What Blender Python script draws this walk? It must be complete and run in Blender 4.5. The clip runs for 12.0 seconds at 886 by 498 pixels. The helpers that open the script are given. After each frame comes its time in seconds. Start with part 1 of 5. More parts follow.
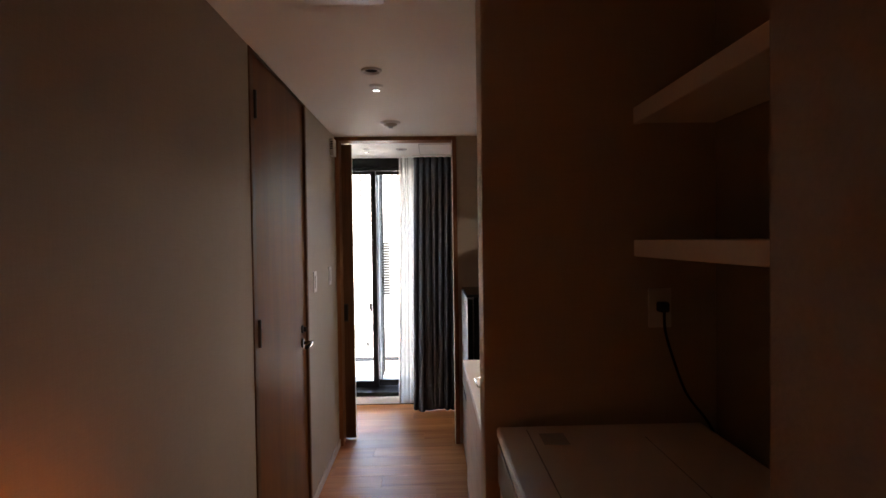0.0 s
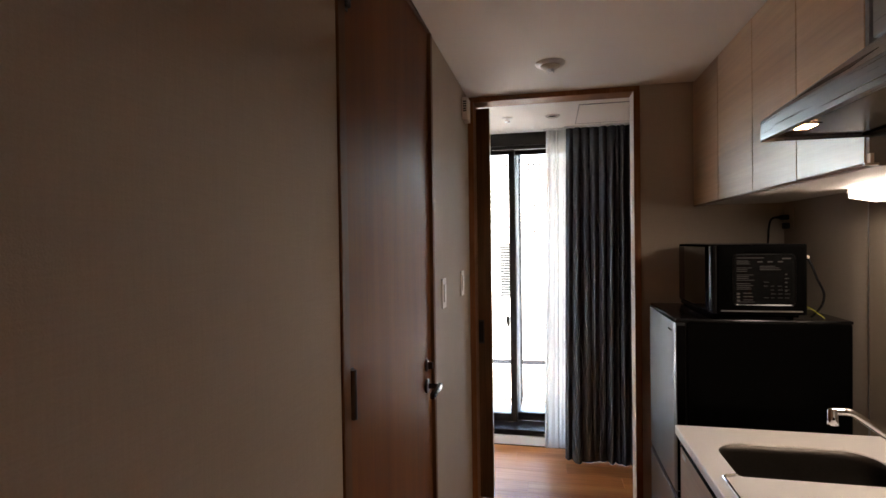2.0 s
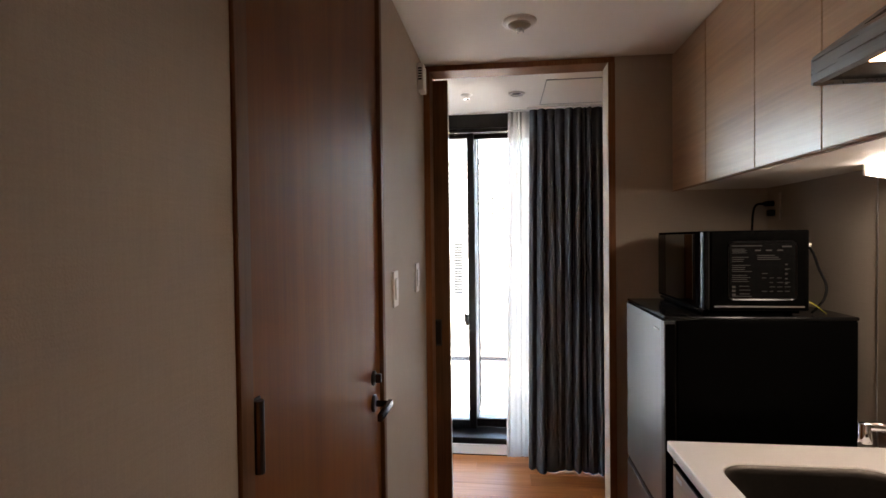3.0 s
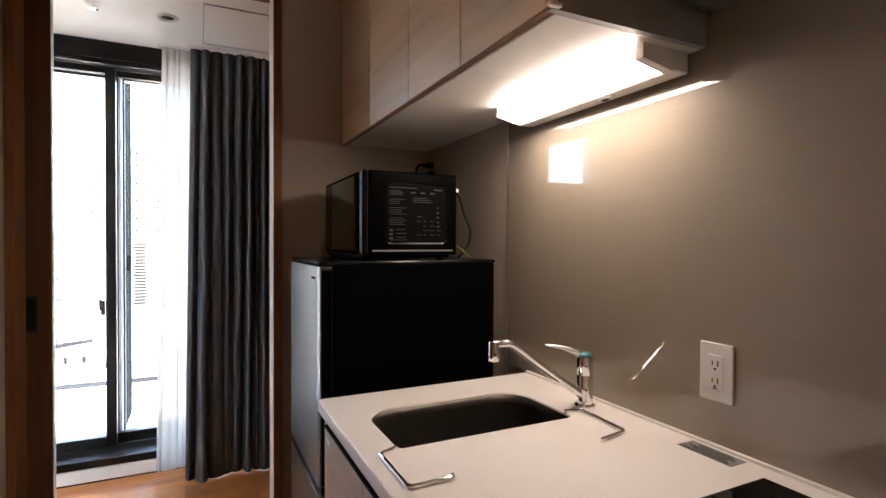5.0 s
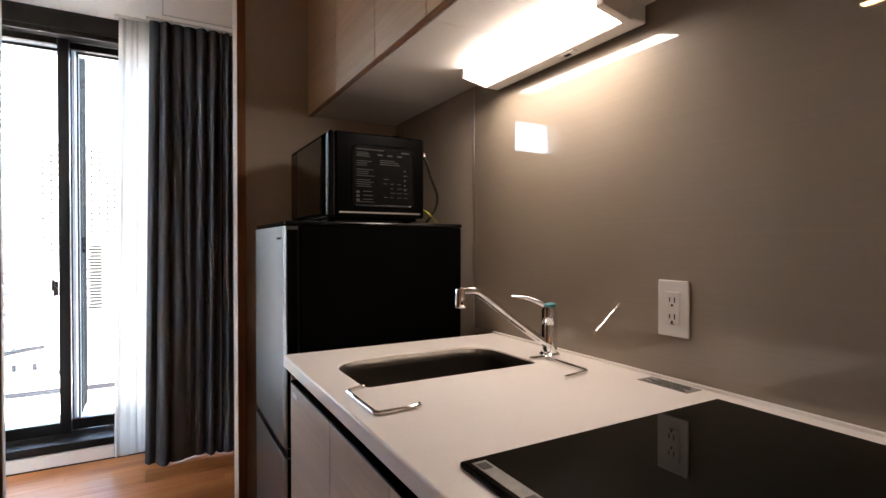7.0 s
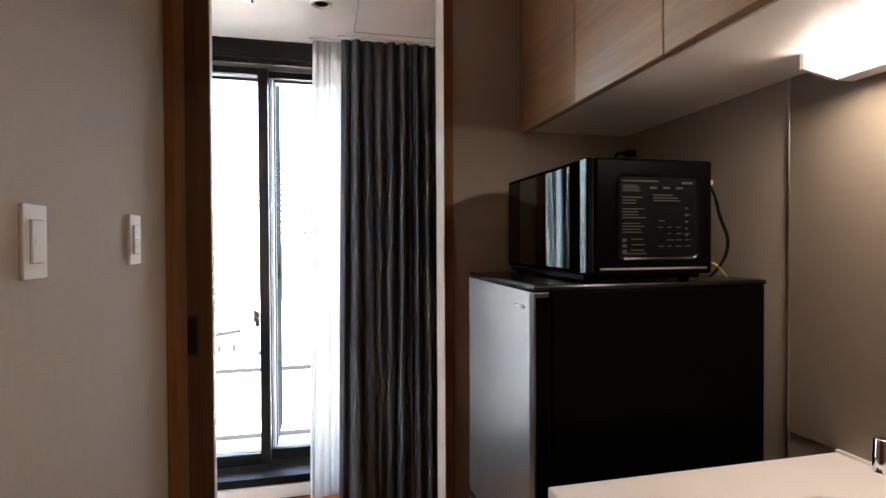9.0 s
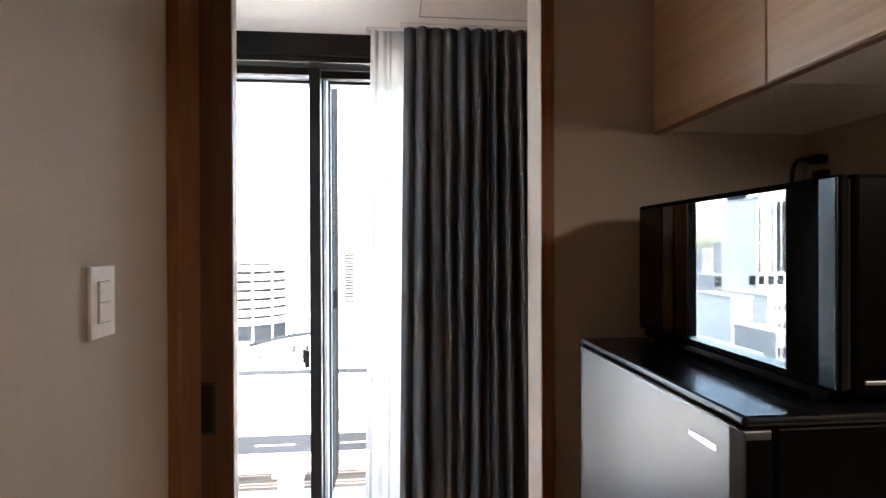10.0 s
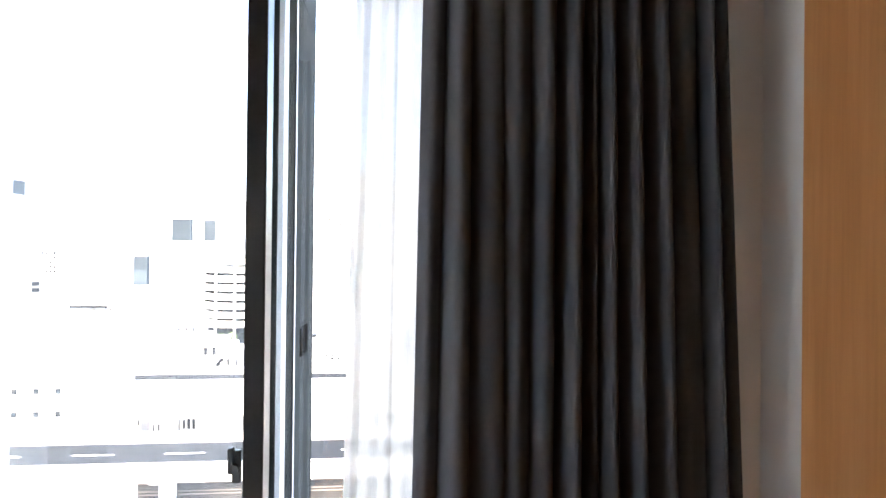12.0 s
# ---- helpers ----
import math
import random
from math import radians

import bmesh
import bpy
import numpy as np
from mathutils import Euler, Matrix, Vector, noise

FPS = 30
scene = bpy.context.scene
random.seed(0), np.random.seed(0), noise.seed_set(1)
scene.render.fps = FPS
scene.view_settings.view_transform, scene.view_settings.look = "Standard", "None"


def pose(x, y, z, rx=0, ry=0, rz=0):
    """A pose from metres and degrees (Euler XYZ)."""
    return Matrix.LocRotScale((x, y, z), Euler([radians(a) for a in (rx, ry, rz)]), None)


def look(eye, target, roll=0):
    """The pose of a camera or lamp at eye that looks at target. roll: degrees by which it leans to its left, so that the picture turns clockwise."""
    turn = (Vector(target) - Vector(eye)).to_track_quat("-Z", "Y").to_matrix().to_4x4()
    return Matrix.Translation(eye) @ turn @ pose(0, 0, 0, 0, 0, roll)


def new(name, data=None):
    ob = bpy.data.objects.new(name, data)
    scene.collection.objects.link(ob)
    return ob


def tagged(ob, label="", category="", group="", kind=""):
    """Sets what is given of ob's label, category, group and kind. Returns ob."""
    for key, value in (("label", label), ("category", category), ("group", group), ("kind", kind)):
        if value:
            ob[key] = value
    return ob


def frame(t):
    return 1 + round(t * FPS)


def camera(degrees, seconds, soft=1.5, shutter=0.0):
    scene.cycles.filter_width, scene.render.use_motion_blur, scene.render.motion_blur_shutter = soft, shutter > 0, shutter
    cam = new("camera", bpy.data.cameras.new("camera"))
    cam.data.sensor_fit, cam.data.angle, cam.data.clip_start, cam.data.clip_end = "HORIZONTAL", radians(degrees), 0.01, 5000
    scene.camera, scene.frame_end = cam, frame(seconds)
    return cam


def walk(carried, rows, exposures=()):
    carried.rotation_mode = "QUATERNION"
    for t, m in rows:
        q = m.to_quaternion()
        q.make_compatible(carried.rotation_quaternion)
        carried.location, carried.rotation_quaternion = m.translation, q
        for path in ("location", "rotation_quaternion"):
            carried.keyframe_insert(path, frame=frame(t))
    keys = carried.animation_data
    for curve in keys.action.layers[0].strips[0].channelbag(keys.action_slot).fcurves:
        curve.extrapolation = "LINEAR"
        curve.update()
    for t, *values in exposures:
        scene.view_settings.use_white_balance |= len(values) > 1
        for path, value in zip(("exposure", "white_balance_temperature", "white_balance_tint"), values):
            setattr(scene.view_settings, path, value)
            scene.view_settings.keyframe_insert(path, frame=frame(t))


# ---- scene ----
cam = camera(82.2, 12.0)
PATH = [
    (0, (0.128, 0.004, 1.538), (0.178, 2.003, 1.5), -0.8),
    (0.5, (0.086, 0.256, 1.537), (-0.007, 2.253, 1.497), -1.0),
    (1, (0.008, 0.488, 1.514), (-0.309, 2.463, 1.481), -0.9),
    (1.5, (-0.067, 0.725, 1.512), (-0.481, 2.681, 1.481), -0.8),
    (2, (-0.129, 0.994, 1.507), (-0.543, 2.95, 1.48), -0.8),
    (2.5, (-0.174, 1.17, 1.497), (-0.589, 3.126, 1.467), -0.8),
    (3, (-0.194, 1.334, 1.465), (-0.428, 3.32, 1.426), -0.7),
    (3.5, (-0.108, 1.46, 1.424), (-0.021, 3.458, 1.386), -0.3),
    (3.7, (-0.088, 1.513, 1.417), (0.139, 3.499, 1.38), 0.0),
    (5.5, (0.038, 1.606, 1.185), (1.015, 3.351, 1.162), -0.0),
    (6, (0.039, 1.59, 1.145), (1.059, 3.31, 1.124), -0.0),
    (6.5, (0.03, 1.575, 1.114), (1.067, 3.284, 1.093), -0.0),
    (8.5, (-0.056, 1.895, 1.236), (0.475, 3.823, 1.21), -0.2),
    (9, (-0.093, 2.099, 1.289), (0.354, 4.048, 1.261), -0.3),
    (9.5, (-0.075, 2.35, 1.33), (0.222, 4.328, 1.311), -0.2),
    (10, (-0.054, 2.584, 1.393), (0.134, 4.575, 1.385), -0.2),
    (10.5, (-0.069, 2.855, 1.424), (0.099, 4.848, 1.411), -0.1),
    (11, (-0.057, 3.123, 1.418), (0.108, 5.116, 1.43), 0.4),
    (11.5, (-0.038, 3.409, 1.414), (0.127, 5.402, 1.432), 0.8),
    (11.8, (-0.052, 3.552, 1.415), (0.105, 5.546, 1.43), 0.7),
    (12, (-0.061, 3.65, 1.418), (0.11, 5.643, 1.426), 0.6),
]
walk(cam, [(t, look(eye, target, roll)) for t, eye, target, roll in PATH], [(0.0, 4.8, 7700, 16), (1.5, 4.8, 7700, 16), (2.5, 4.9, 7650, 16), (3.7, 5.05, 7600, 16), (5.5, 5.15, 7300, 16), (8.5, 5.15, 7300, 16), (9.5, 5.2, 7400, 16), (11.5, 5.25, 7400, 16), (12.0, 5.0, 7350, 16)])

# ---------------- world and light ----------------
world = bpy.data.worlds.new("sky")
scene.world = world
world.use_nodes = True
wn = world.node_tree.nodes
wl = world.node_tree.links
sky = wn.new("ShaderNodeTexSky")
sky.sky_type = "NISHITA"
sky.sun_disc = False
sky.sun_elevation = radians(48)
sky.sun_rotation = radians(200)
sky.dust_density = 3.0
wl.new(sky.outputs[0], wn["Background"].inputs[0])
wn["Background"].inputs[1].default_value = 0.15

sun_data = bpy.data.lights.new("sun", "SUN")
sun_data.energy, sun_data.angle, sun_data.color = 0.9, radians(10), (1.0, 0.95, 0.88)
sun = new("sun", sun_data)
sun.matrix_world = look((-20, -60, 70), (0, 0, 0))

# ---------------- materials ----------------
def mat(name, color, rough=0.5, metal=0.0, spec=0.5):
    m = bpy.data.materials.new(name)
    m.use_nodes = True
    b = m.node_tree.nodes["Principled BSDF"]
    b.inputs["Base Color"].default_value = (*color, 1)
    b.inputs["Roughness"].default_value = rough
    b.inputs["Metallic"].default_value = metal
    b.inputs["Specular IOR Level"].default_value = spec
    return m


def N(m, kind, **kw):
    n = m.node_tree.nodes.new(kind)
    for k, v in kw.items():
        n.inputs[k].default_value = v
    return n


def L(m, a, b):
    m.node_tree.links.new(a, b)


def bsdf(m):
    return m.node_tree.nodes["Principled BSDF"]


def coords(m, scale):
    tc = N(m, "ShaderNodeTexCoord")
    mp = N(m, "ShaderNodeMapping", Scale=scale)
    L(m, tc.outputs["Object"], mp.inputs["Vector"])
    return mp.outputs["Vector"]


def mottled(m, c0, c1, scale, fine, bump=0.1, rough=None, dist=0.002, detail=4):
    """two scales of tone, fine relief, uneven gloss"""
    v = coords(m, (1, 1, 1))
    big = N(m, "ShaderNodeTexNoise", Scale=scale, Detail=3.0)
    small = N(m, "ShaderNodeTexNoise", Scale=fine, Detail=float(detail))
    L(m, v, big.inputs["Vector"])
    L(m, v, small.inputs["Vector"])
    mix = m.node_tree.nodes.new("ShaderNodeMath")
    mix.operation = "MULTIPLY_ADD"
    mix.inputs[1].default_value = 0.45
    L(m, small.outputs["Fac"], mix.inputs[0])
    half = m.node_tree.nodes.new("ShaderNodeMath")
    half.operation = "MULTIPLY"
    half.inputs[1].default_value = 0.55
    L(m, big.outputs["Fac"], half.inputs[0])
    L(m, half.outputs[0], mix.inputs[2])
    ramp = N(m, "ShaderNodeValToRGB")
    ramp.color_ramp.elements[0].position, ramp.color_ramp.elements[1].position = 0.3, 0.7
    ramp.color_ramp.elements[0].color, ramp.color_ramp.elements[1].color = (*c0, 1), (*c1, 1)
    L(m, mix.outputs[0], ramp.inputs["Fac"])
    L(m, ramp.outputs["Color"], bsdf(m).inputs["Base Color"])
    if bump:
        bp = N(m, "ShaderNodeBump", Strength=bump, Distance=dist)
        L(m, small.outputs["Fac"], bp.inputs["Height"])
        L(m, bp.outputs["Normal"], bsdf(m).inputs["Normal"])
    if rough:
        rr = N(m, "ShaderNodeMapRange", **{"To Min": rough[0], "To Max": rough[1]})
        L(m, mix.outputs[0], rr.inputs["Value"])
        L(m, rr.outputs["Result"], bsdf(m).inputs["Roughness"])
    return m


def wood(name, c0, c1, c2, along, rough=(0.35, 0.5), fine=1.0, per_piece=0.0, bump=0.06):
    """veneer with long grain along one axis"""
    m = mat(name, c1)
    tc = N(m, "ShaderNodeTexCoord")
    vec = tc.outputs["Object"]
    if per_piece:
        info = N(m, "ShaderNodeObjectInfo")
        mul = m.node_tree.nodes.new("ShaderNodeVectorMath")
        mul.operation = "SCALE"
        mul.inputs["Scale"].default_value = 37.0
        comb = N(m, "ShaderNodeCombineXYZ")
        for k in "XYZ":
            L(m, info.outputs["Random"], comb.inputs[k])
        L(m, comb.outputs[0], mul.inputs[0])
        add = m.node_tree.nodes.new("ShaderNodeVectorMath")
        add.operation = "ADD"
        L(m, vec, add.inputs[0])
        L(m, mul.outputs[0], add.inputs[1])
        vec = add.outputs[0]
    def stretched(a, b):
        s = [b, b, b]
        s["xyz".index(along)] = a
        mp = N(m, "ShaderNodeMapping", Scale=s)
        L(m, vec, mp.inputs["Vector"])
        return mp.outputs["Vector"]
    broad = N(m, "ShaderNodeTexNoise", Scale=1.0, Detail=3.0, Distortion=0.6)
    L(m, stretched(0.7 * fine, 9 * fine), broad.inputs["Vector"])
    grain = N(m, "ShaderNodeTexNoise", Scale=1.0, Detail=6.0, Roughness=0.65)
    L(m, stretched(3.5 * fine, 110 * fine), grain.inputs["Vector"])
    mixn = m.node_tree.nodes.new("ShaderNodeMath")
    mixn.operation = "MULTIPLY_ADD"
    mixn.inputs[1].default_value = 0.5
    h = m.node_tree.nodes.new("ShaderNodeMath")
    h.operation = "MULTIPLY"
    h.inputs[1].default_value = 0.5
    L(m, broad.outputs["Fac"], h.inputs[0])
    L(m, grain.outputs["Fac"], mixn.inputs[0])
    L(m, h.outputs[0], mixn.inputs[2])
    ramp = N(m, "ShaderNodeValToRGB")
    e = ramp.color_ramp.elements
    e[0].position, e[0].color = 0.33, (*c0, 1)
    e[1].position, e[1].color = 0.66, (*c2, 1)
    mid = ramp.color_ramp.elements.new(0.5)
    mid.color = (*c1, 1)
    L(m, mixn.outputs[0], ramp.inputs["Fac"])
    col = ramp.outputs["Color"]
    if per_piece:
        hsv = N(m, "ShaderNodeHueSaturation")
        mr = N(m, "ShaderNodeMapRange", **{"To Min": 1 - per_piece, "To Max": 1 + per_piece})
        L(m, info.outputs["Random"], mr.inputs["Value"])
        L(m, mr.outputs["Result"], hsv.inputs["Value"])
        L(m, col, hsv.inputs["Color"])
        col = hsv.outputs["Color"]
    L(m, col, bsdf(m).inputs["Base Color"])
    rr = N(m, "ShaderNodeMapRange", **{"To Min": rough[0], "To Max": rough[1]})
    L(m, grain.outputs["Fac"], rr.inputs["Value"])
    L(m, rr.outputs["Result"], bsdf(m).inputs["Roughness"])
    bp = N(m, "ShaderNodeBump", Strength=bump, Distance=0.001)
    L(m, grain.outputs["Fac"], bp.inputs["Height"])
    L(m, bp.outputs["Normal"], bsdf(m).inputs["Normal"])
    return m


def brushed(name, c0, c1, along, rough, metal=1.0):
    m = mat(name, c0, rough, metal)
    s = [260.0, 260.0, 260.0]
    s["xyz".index(along)] = 3.0
    g = N(m, "ShaderNodeTexNoise", Scale=1.0, Detail=4.0)
    L(m, coords(m, s), g.inputs["Vector"])
    ramp = N(m, "ShaderNodeValToRGB")
    ramp.color_ramp.elements[0].position, ramp.color_ramp.elements[1].position = 0.3, 0.7
    ramp.color_ramp.elements[0].color, ramp.color_ramp.elements[1].color = (*c0, 1), (*c1, 1)
    L(m, g.outputs["Fac"], ramp.inputs["Fac"])
    L(m, ramp.outputs["Color"], bsdf(m).inputs["Base Color"])
    rr = N(m, "ShaderNodeMapRange", **{"To Min": rough - 0.06, "To Max": rough + 0.08})
    L(m, g.outputs["Fac"], rr.inputs["Value"])
    L(m, rr.outputs["Result"], bsdf(m).inputs["Roughness"])
    return m


def fabric(name, c0, c1, scale, bump=0.35, through_light=0.0):
    m = mat(name, c0, 0.9, 0.0, 0.2)
    v = coords(m, (scale, scale, scale * 0.12))
    w = N(m, "ShaderNodeTexNoise", Scale=1.0, Detail=5.0)
    L(m, v, w.inputs["Vector"])
    ramp = N(m, "ShaderNodeValToRGB")
    ramp.color_ramp.elements[0].position, ramp.color_ramp.elements[1].position = 0.32, 0.68
    ramp.color_ramp.elements[0].color, ramp.color_ramp.elements[1].color = (*c0, 1), (*c1, 1)
    L(m, w.outputs["Fac"], ramp.inputs["Fac"])
    L(m, ramp.outputs["Color"], bsdf(m).inputs["Base Color"])
    bp = N(m, "ShaderNodeBump", Strength=bump, Distance=0.001)
    L(m, w.outputs["Fac"], bp.inputs["Height"])
    L(m, bp.outputs["Normal"], bsdf(m).inputs["Normal"])
    if through_light:
        tl = N(m, "ShaderNodeBsdfTranslucent")
        L(m, ramp.outputs["Color"], tl.inputs["Color"])
        tp = N(m, "ShaderNodeBsdfTransparent")
        mx = N(m, "ShaderNodeMixShader", Fac=through_light)
        L(m, bsdf(m).outputs[0], mx.inputs[1])
        L(m, tl.outputs[0], mx.inputs[2])
        mx2 = N(m, "ShaderNodeMixShader", Fac=0.03)
        L(m, mx.outputs[0], mx2.inputs[1])
        L(m, tp.outputs[0], mx2.inputs[2])
        L(m, mx2.outputs[0], m.node_tree.nodes["Material Output"].inputs["Surface"])
    return m


def glow(name, color, strength):
    m = mat(name, color)
    bsdf(m).inputs["Emission Color"].default_value = (*color, 1)
    bsdf(m).inputs["Emission Strength"].default_value = strength
    return m


def pane_glass(name, tint=(0.975, 0.985, 0.985)):
    m = bpy.data.materials.new(name)
    m.use_nodes = True
    nt = m.node_tree
    nt.nodes.remove(nt.nodes["Principled BSDF"])
    tp = N(m, "ShaderNodeBsdfTransparent", Color=(*tint, 1))
    gl = N(m, "ShaderNodeBsdfGlossy", Roughness=0.02)
    fr = N(m, "ShaderNodeFresnel", IOR=1.45)
    mx = N(m, "ShaderNodeMixShader")
    L(m, fr.outputs[0], mx.inputs[0])
    L(m, tp.outputs[0], mx.inputs[1])
    L(m, gl.outputs[0], mx.inputs[2])
    L(m, mx.outputs[0], nt.nodes["Material Output"].inputs["Surface"])
    return m


# room walls, mostly unseen, made white to bounce more daylight inside
BOUNCEWALL = mottled(mat("bounce_white_paper", (0.8, 0.78, 0.74), 0.8), (0.77, 0.75, 0.71), (0.83, 0.81, 0.77), 2, 300, 0.2)
WALL = mottled(mat("wallpaper", (0.5, 0.45, 0.4), 0.75), (0.41, 0.345, 0.275), (0.475, 0.405, 0.33), 2.2, 420, 0.35, (0.65, 0.85))
CEIL = mottled(mat("ceiling_paper", (0.7, 0.66, 0.6), 0.8), (0.84, 0.80, 0.735), (0.90, 0.865, 0.80), 1.5, 300, 0.2, (0.7, 0.9))
def weave(m, across, pitch):
    """thread relief and tone of woven wallpaper, laid over the mottled tone"""
    total = None
    for scale in ((across, across, pitch), (pitch, pitch, across)):
        n = N(m, "ShaderNodeTexNoise", Scale=1.0, Detail=2.0)
        L(m, coords(m, scale), n.inputs["Vector"])
        if total is None:
            total = n.outputs["Fac"]
        else:
            add = m.node_tree.nodes.new("ShaderNodeMath")
            add.operation = "ADD"
            L(m, total, add.inputs[0])
            L(m, n.outputs["Fac"], add.inputs[1])
            total = add.outputs[0]
    b = bsdf(m)
    old = b.inputs["Base Color"].links[0].from_socket
    mr = N(m, "ShaderNodeMapRange", **{"From Min": 0.6, "From Max": 1.4, "To Min": 0.95, "To Max": 1.05})
    L(m, total, mr.inputs["Value"])
    hsv = N(m, "ShaderNodeHueSaturation")
    L(m, mr.outputs["Result"], hsv.inputs["Value"])
    L(m, old, hsv.inputs["Color"])
    L(m, hsv.outputs["Color"], b.inputs["Base Color"])
    bp = N(m, "ShaderNodeBump", Strength=0.1, Distance=0.0008)
    L(m, total, bp.inputs["Height"])
    L(m, b.inputs["Normal"].links[0].from_socket, bp.inputs["Normal"])
    L(m, bp.outputs["Normal"], b.inputs["Normal"])
    return m


weave(WALL, 14.0, 260.0)
# beige wall at half tone: shade of entrance and alcove put into the colour
SHADEWALL = mottled(mat("shaded_entry_wall", (0.4, 0.36, 0.31), 0.8), (0.2, 0.165, 0.135), (0.25, 0.21, 0.17), 2, 300, 0.2)
BASE = mottled(mat("white_baseboard", (0.6, 0.57, 0.53), 0.5), (0.62, 0.59, 0.55), (0.7, 0.67, 0.63), 3, 90, 0.05)
DOORWOOD = wood("walnut_door_veneer", (0.115, 0.035, 0.009), (0.16, 0.054, 0.0138), (0.206, 0.075, 0.0215), "z", (0.42, 0.56))
FRAMEWOOD = wood("brown_frame_veneer", (0.17, 0.07, 0.03), (0.25, 0.11, 0.048), (0.33, 0.15, 0.07), "z", (0.42, 0.56))
ORANGEWOOD = wood("orange_oak_groove", (0.42, 0.17, 0.06), (0.52, 0.23, 0.09), (0.60, 0.29, 0.12), "z", (0.35, 0.5))
PANELWOOD = wood("orange_oak_panel", (0.66, 0.30, 0.105), (0.74, 0.355, 0.135), (0.8, 0.41, 0.17), "z", (0.35, 0.5))
LEAFWOOD = wood("sliding_door_veneer", (0.085, 0.04, 0.02), (0.13, 0.065, 0.033), (0.18, 0.09, 0.048), "z", (0.42, 0.56))
FLOORWOOD = wood("oak_floor", (0.38, 0.122, 0.038), (0.59, 0.23, 0.078), (0.70, 0.32, 0.12), "x", (0.4, 0.55), 1.0, 0.16)
CABWOOD = wood("light_ash_veneer", (0.47, 0.27, 0.14), (0.62, 0.395, 0.22), (0.74, 0.525, 0.325), "y", (0.3, 0.45), 0.55)
CABEDGE = wood("cabinet_edge_veneer", (0.2, 0.1, 0.05), (0.27, 0.14, 0.07), (0.33, 0.18, 0.09), "y", (0.4, 0.5))
LOWWOOD = wood("lower_cabinet_veneer", (0.34, 0.24, 0.165), (0.42, 0.305, 0.215), (0.5, 0.375, 0.27), "y", (0.35, 0.5))
PANEL = brushed("gloss_taupe_panel", (0.272, 0.222, 0.171), (0.285, 0.234, 0.181), "y", 0.4, 0.0)
bsdf(FLOORWOOD).inputs["Specular IOR Level"].default_value = 0.35
for veneer in (DOORWOOD, FRAMEWOOD, LEAFWOOD):
    bsdf(veneer).inputs["Specular IOR Level"].default_value = 0.16
bsdf(DOORWOOD).inputs["Specular IOR Level"].default_value = 0.15
bsdf(CABWOOD).inputs["Coat Weight"].default_value = 1.0
bsdf(CABWOOD).inputs["Coat IOR"].default_value = 1.6
bsdf(CABWOOD).inputs["Coat Roughness"].default_value = 0.3
bsdf(PANEL).inputs["Coat Weight"].default_value = 1.0
bsdf(PANEL).inputs["Coat IOR"].default_value = 1.75
bsdf(PANEL).inputs["Specular IOR Level"].default_value = 0.15
bsdf(PANEL).inputs["Coat Roughness"].default_value = 0.012
STONE = mottled(mat("white_worktop", (0.7, 0.65, 0.6), 0.35), (0.74, 0.695, 0.655), (0.81, 0.765, 0.725), 5, 260, 0.03, (0.28, 0.4))
STEEL = brushed("brushed_steel", (0.5, 0.5, 0.5), (0.62, 0.62, 0.62), "x", 0.3)
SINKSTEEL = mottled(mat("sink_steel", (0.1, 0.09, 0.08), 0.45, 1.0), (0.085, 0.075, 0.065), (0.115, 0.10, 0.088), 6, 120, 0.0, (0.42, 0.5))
HOODSTEEL = brushed("hood_steel", (0.31, 0.33, 0.36), (0.37, 0.39, 0.42), "y", 0.28, 0.9)
FRIDGESILVER = brushed("fridge_silver", (0.128, 0.138, 0.142), (0.135, 0.145, 0.149), "z", 0.3)
CHROME = mat("chrome", (0.82, 0.82, 0.83), 0.07, 1.0)
MIRRORGLASS = mat("mirror_black_glass", (0.175, 0.205, 0.21), 0.01, 1.0)
BLACKGLASS = mat("black_glass", (0.003, 0.003, 0.003), 0.03, 0.0, 0.1)
BLACK = mottled(mat("black_enamel", (0.004, 0.004, 0.004), 0.35, 0.0, 0.02), (0.0012, 0.0012, 0.0012), (0.0024, 0.0023, 0.0022), 6, 350, 0.02, (0.25, 0.35))
BLACKSHINE = mottled(mat("black_gloss", (0.004, 0.004, 0.004), 0.2, 0.0, 0.18), (0.003, 0.003, 0.0035), (0.005, 0.005, 0.005), 6, 200, 0.02, (0.12, 0.22))
MATTBLACK = mottled(mat("matt_black_metal", (0.015, 0.015, 0.016), 0.4), (0.012, 0.012, 0.012), (0.024, 0.023, 0.022), 20, 300, 0.1, (0.3, 0.5))
WINFRAME = mottled(mat("bronze_aluminium", (0.012, 0.01, 0.009), 0.4, 0.0, 0.12), (0.009, 0.007, 0.006), (0.017, 0.0135, 0.0115), 4, 300, 0.05, (0.3, 0.45))
OUTFRAME = mottled(mat("grey_green_aluminium", (0.03, 0.033, 0.033), 0.6, 0.0, 0.0), (0.022, 0.025, 0.025), (0.032, 0.036, 0.036), 4, 200, 0.02, (0.5, 0.65))
# lighter copy of the reveal: strong daylight on the jamb put into its colour
LITJAMB = mottled(mat("lit_aluminium", (0.8, 0.8, 0.8), 0.4), (0.76, 0.775, 0.78), (0.82, 0.835, 0.84), 3, 200, 0.02)
JAMBPAPER = mottled(mat("beige_jamb_paper", (0.78, 0.7, 0.6), 0.7), (0.78, 0.70, 0.60), (0.86, 0.78, 0.68), 3, 320, 0.2)
REVEAL = mottled(mat("pale_grey_reveal", (0.4, 0.4, 0.39), 0.5), (0.50, 0.52, 0.53), (0.60, 0.62, 0.63), 4, 200, 0.03)
PALEPLASTIC = mat("pale_indicator", (0.86, 0.85, 0.82), 0.25)
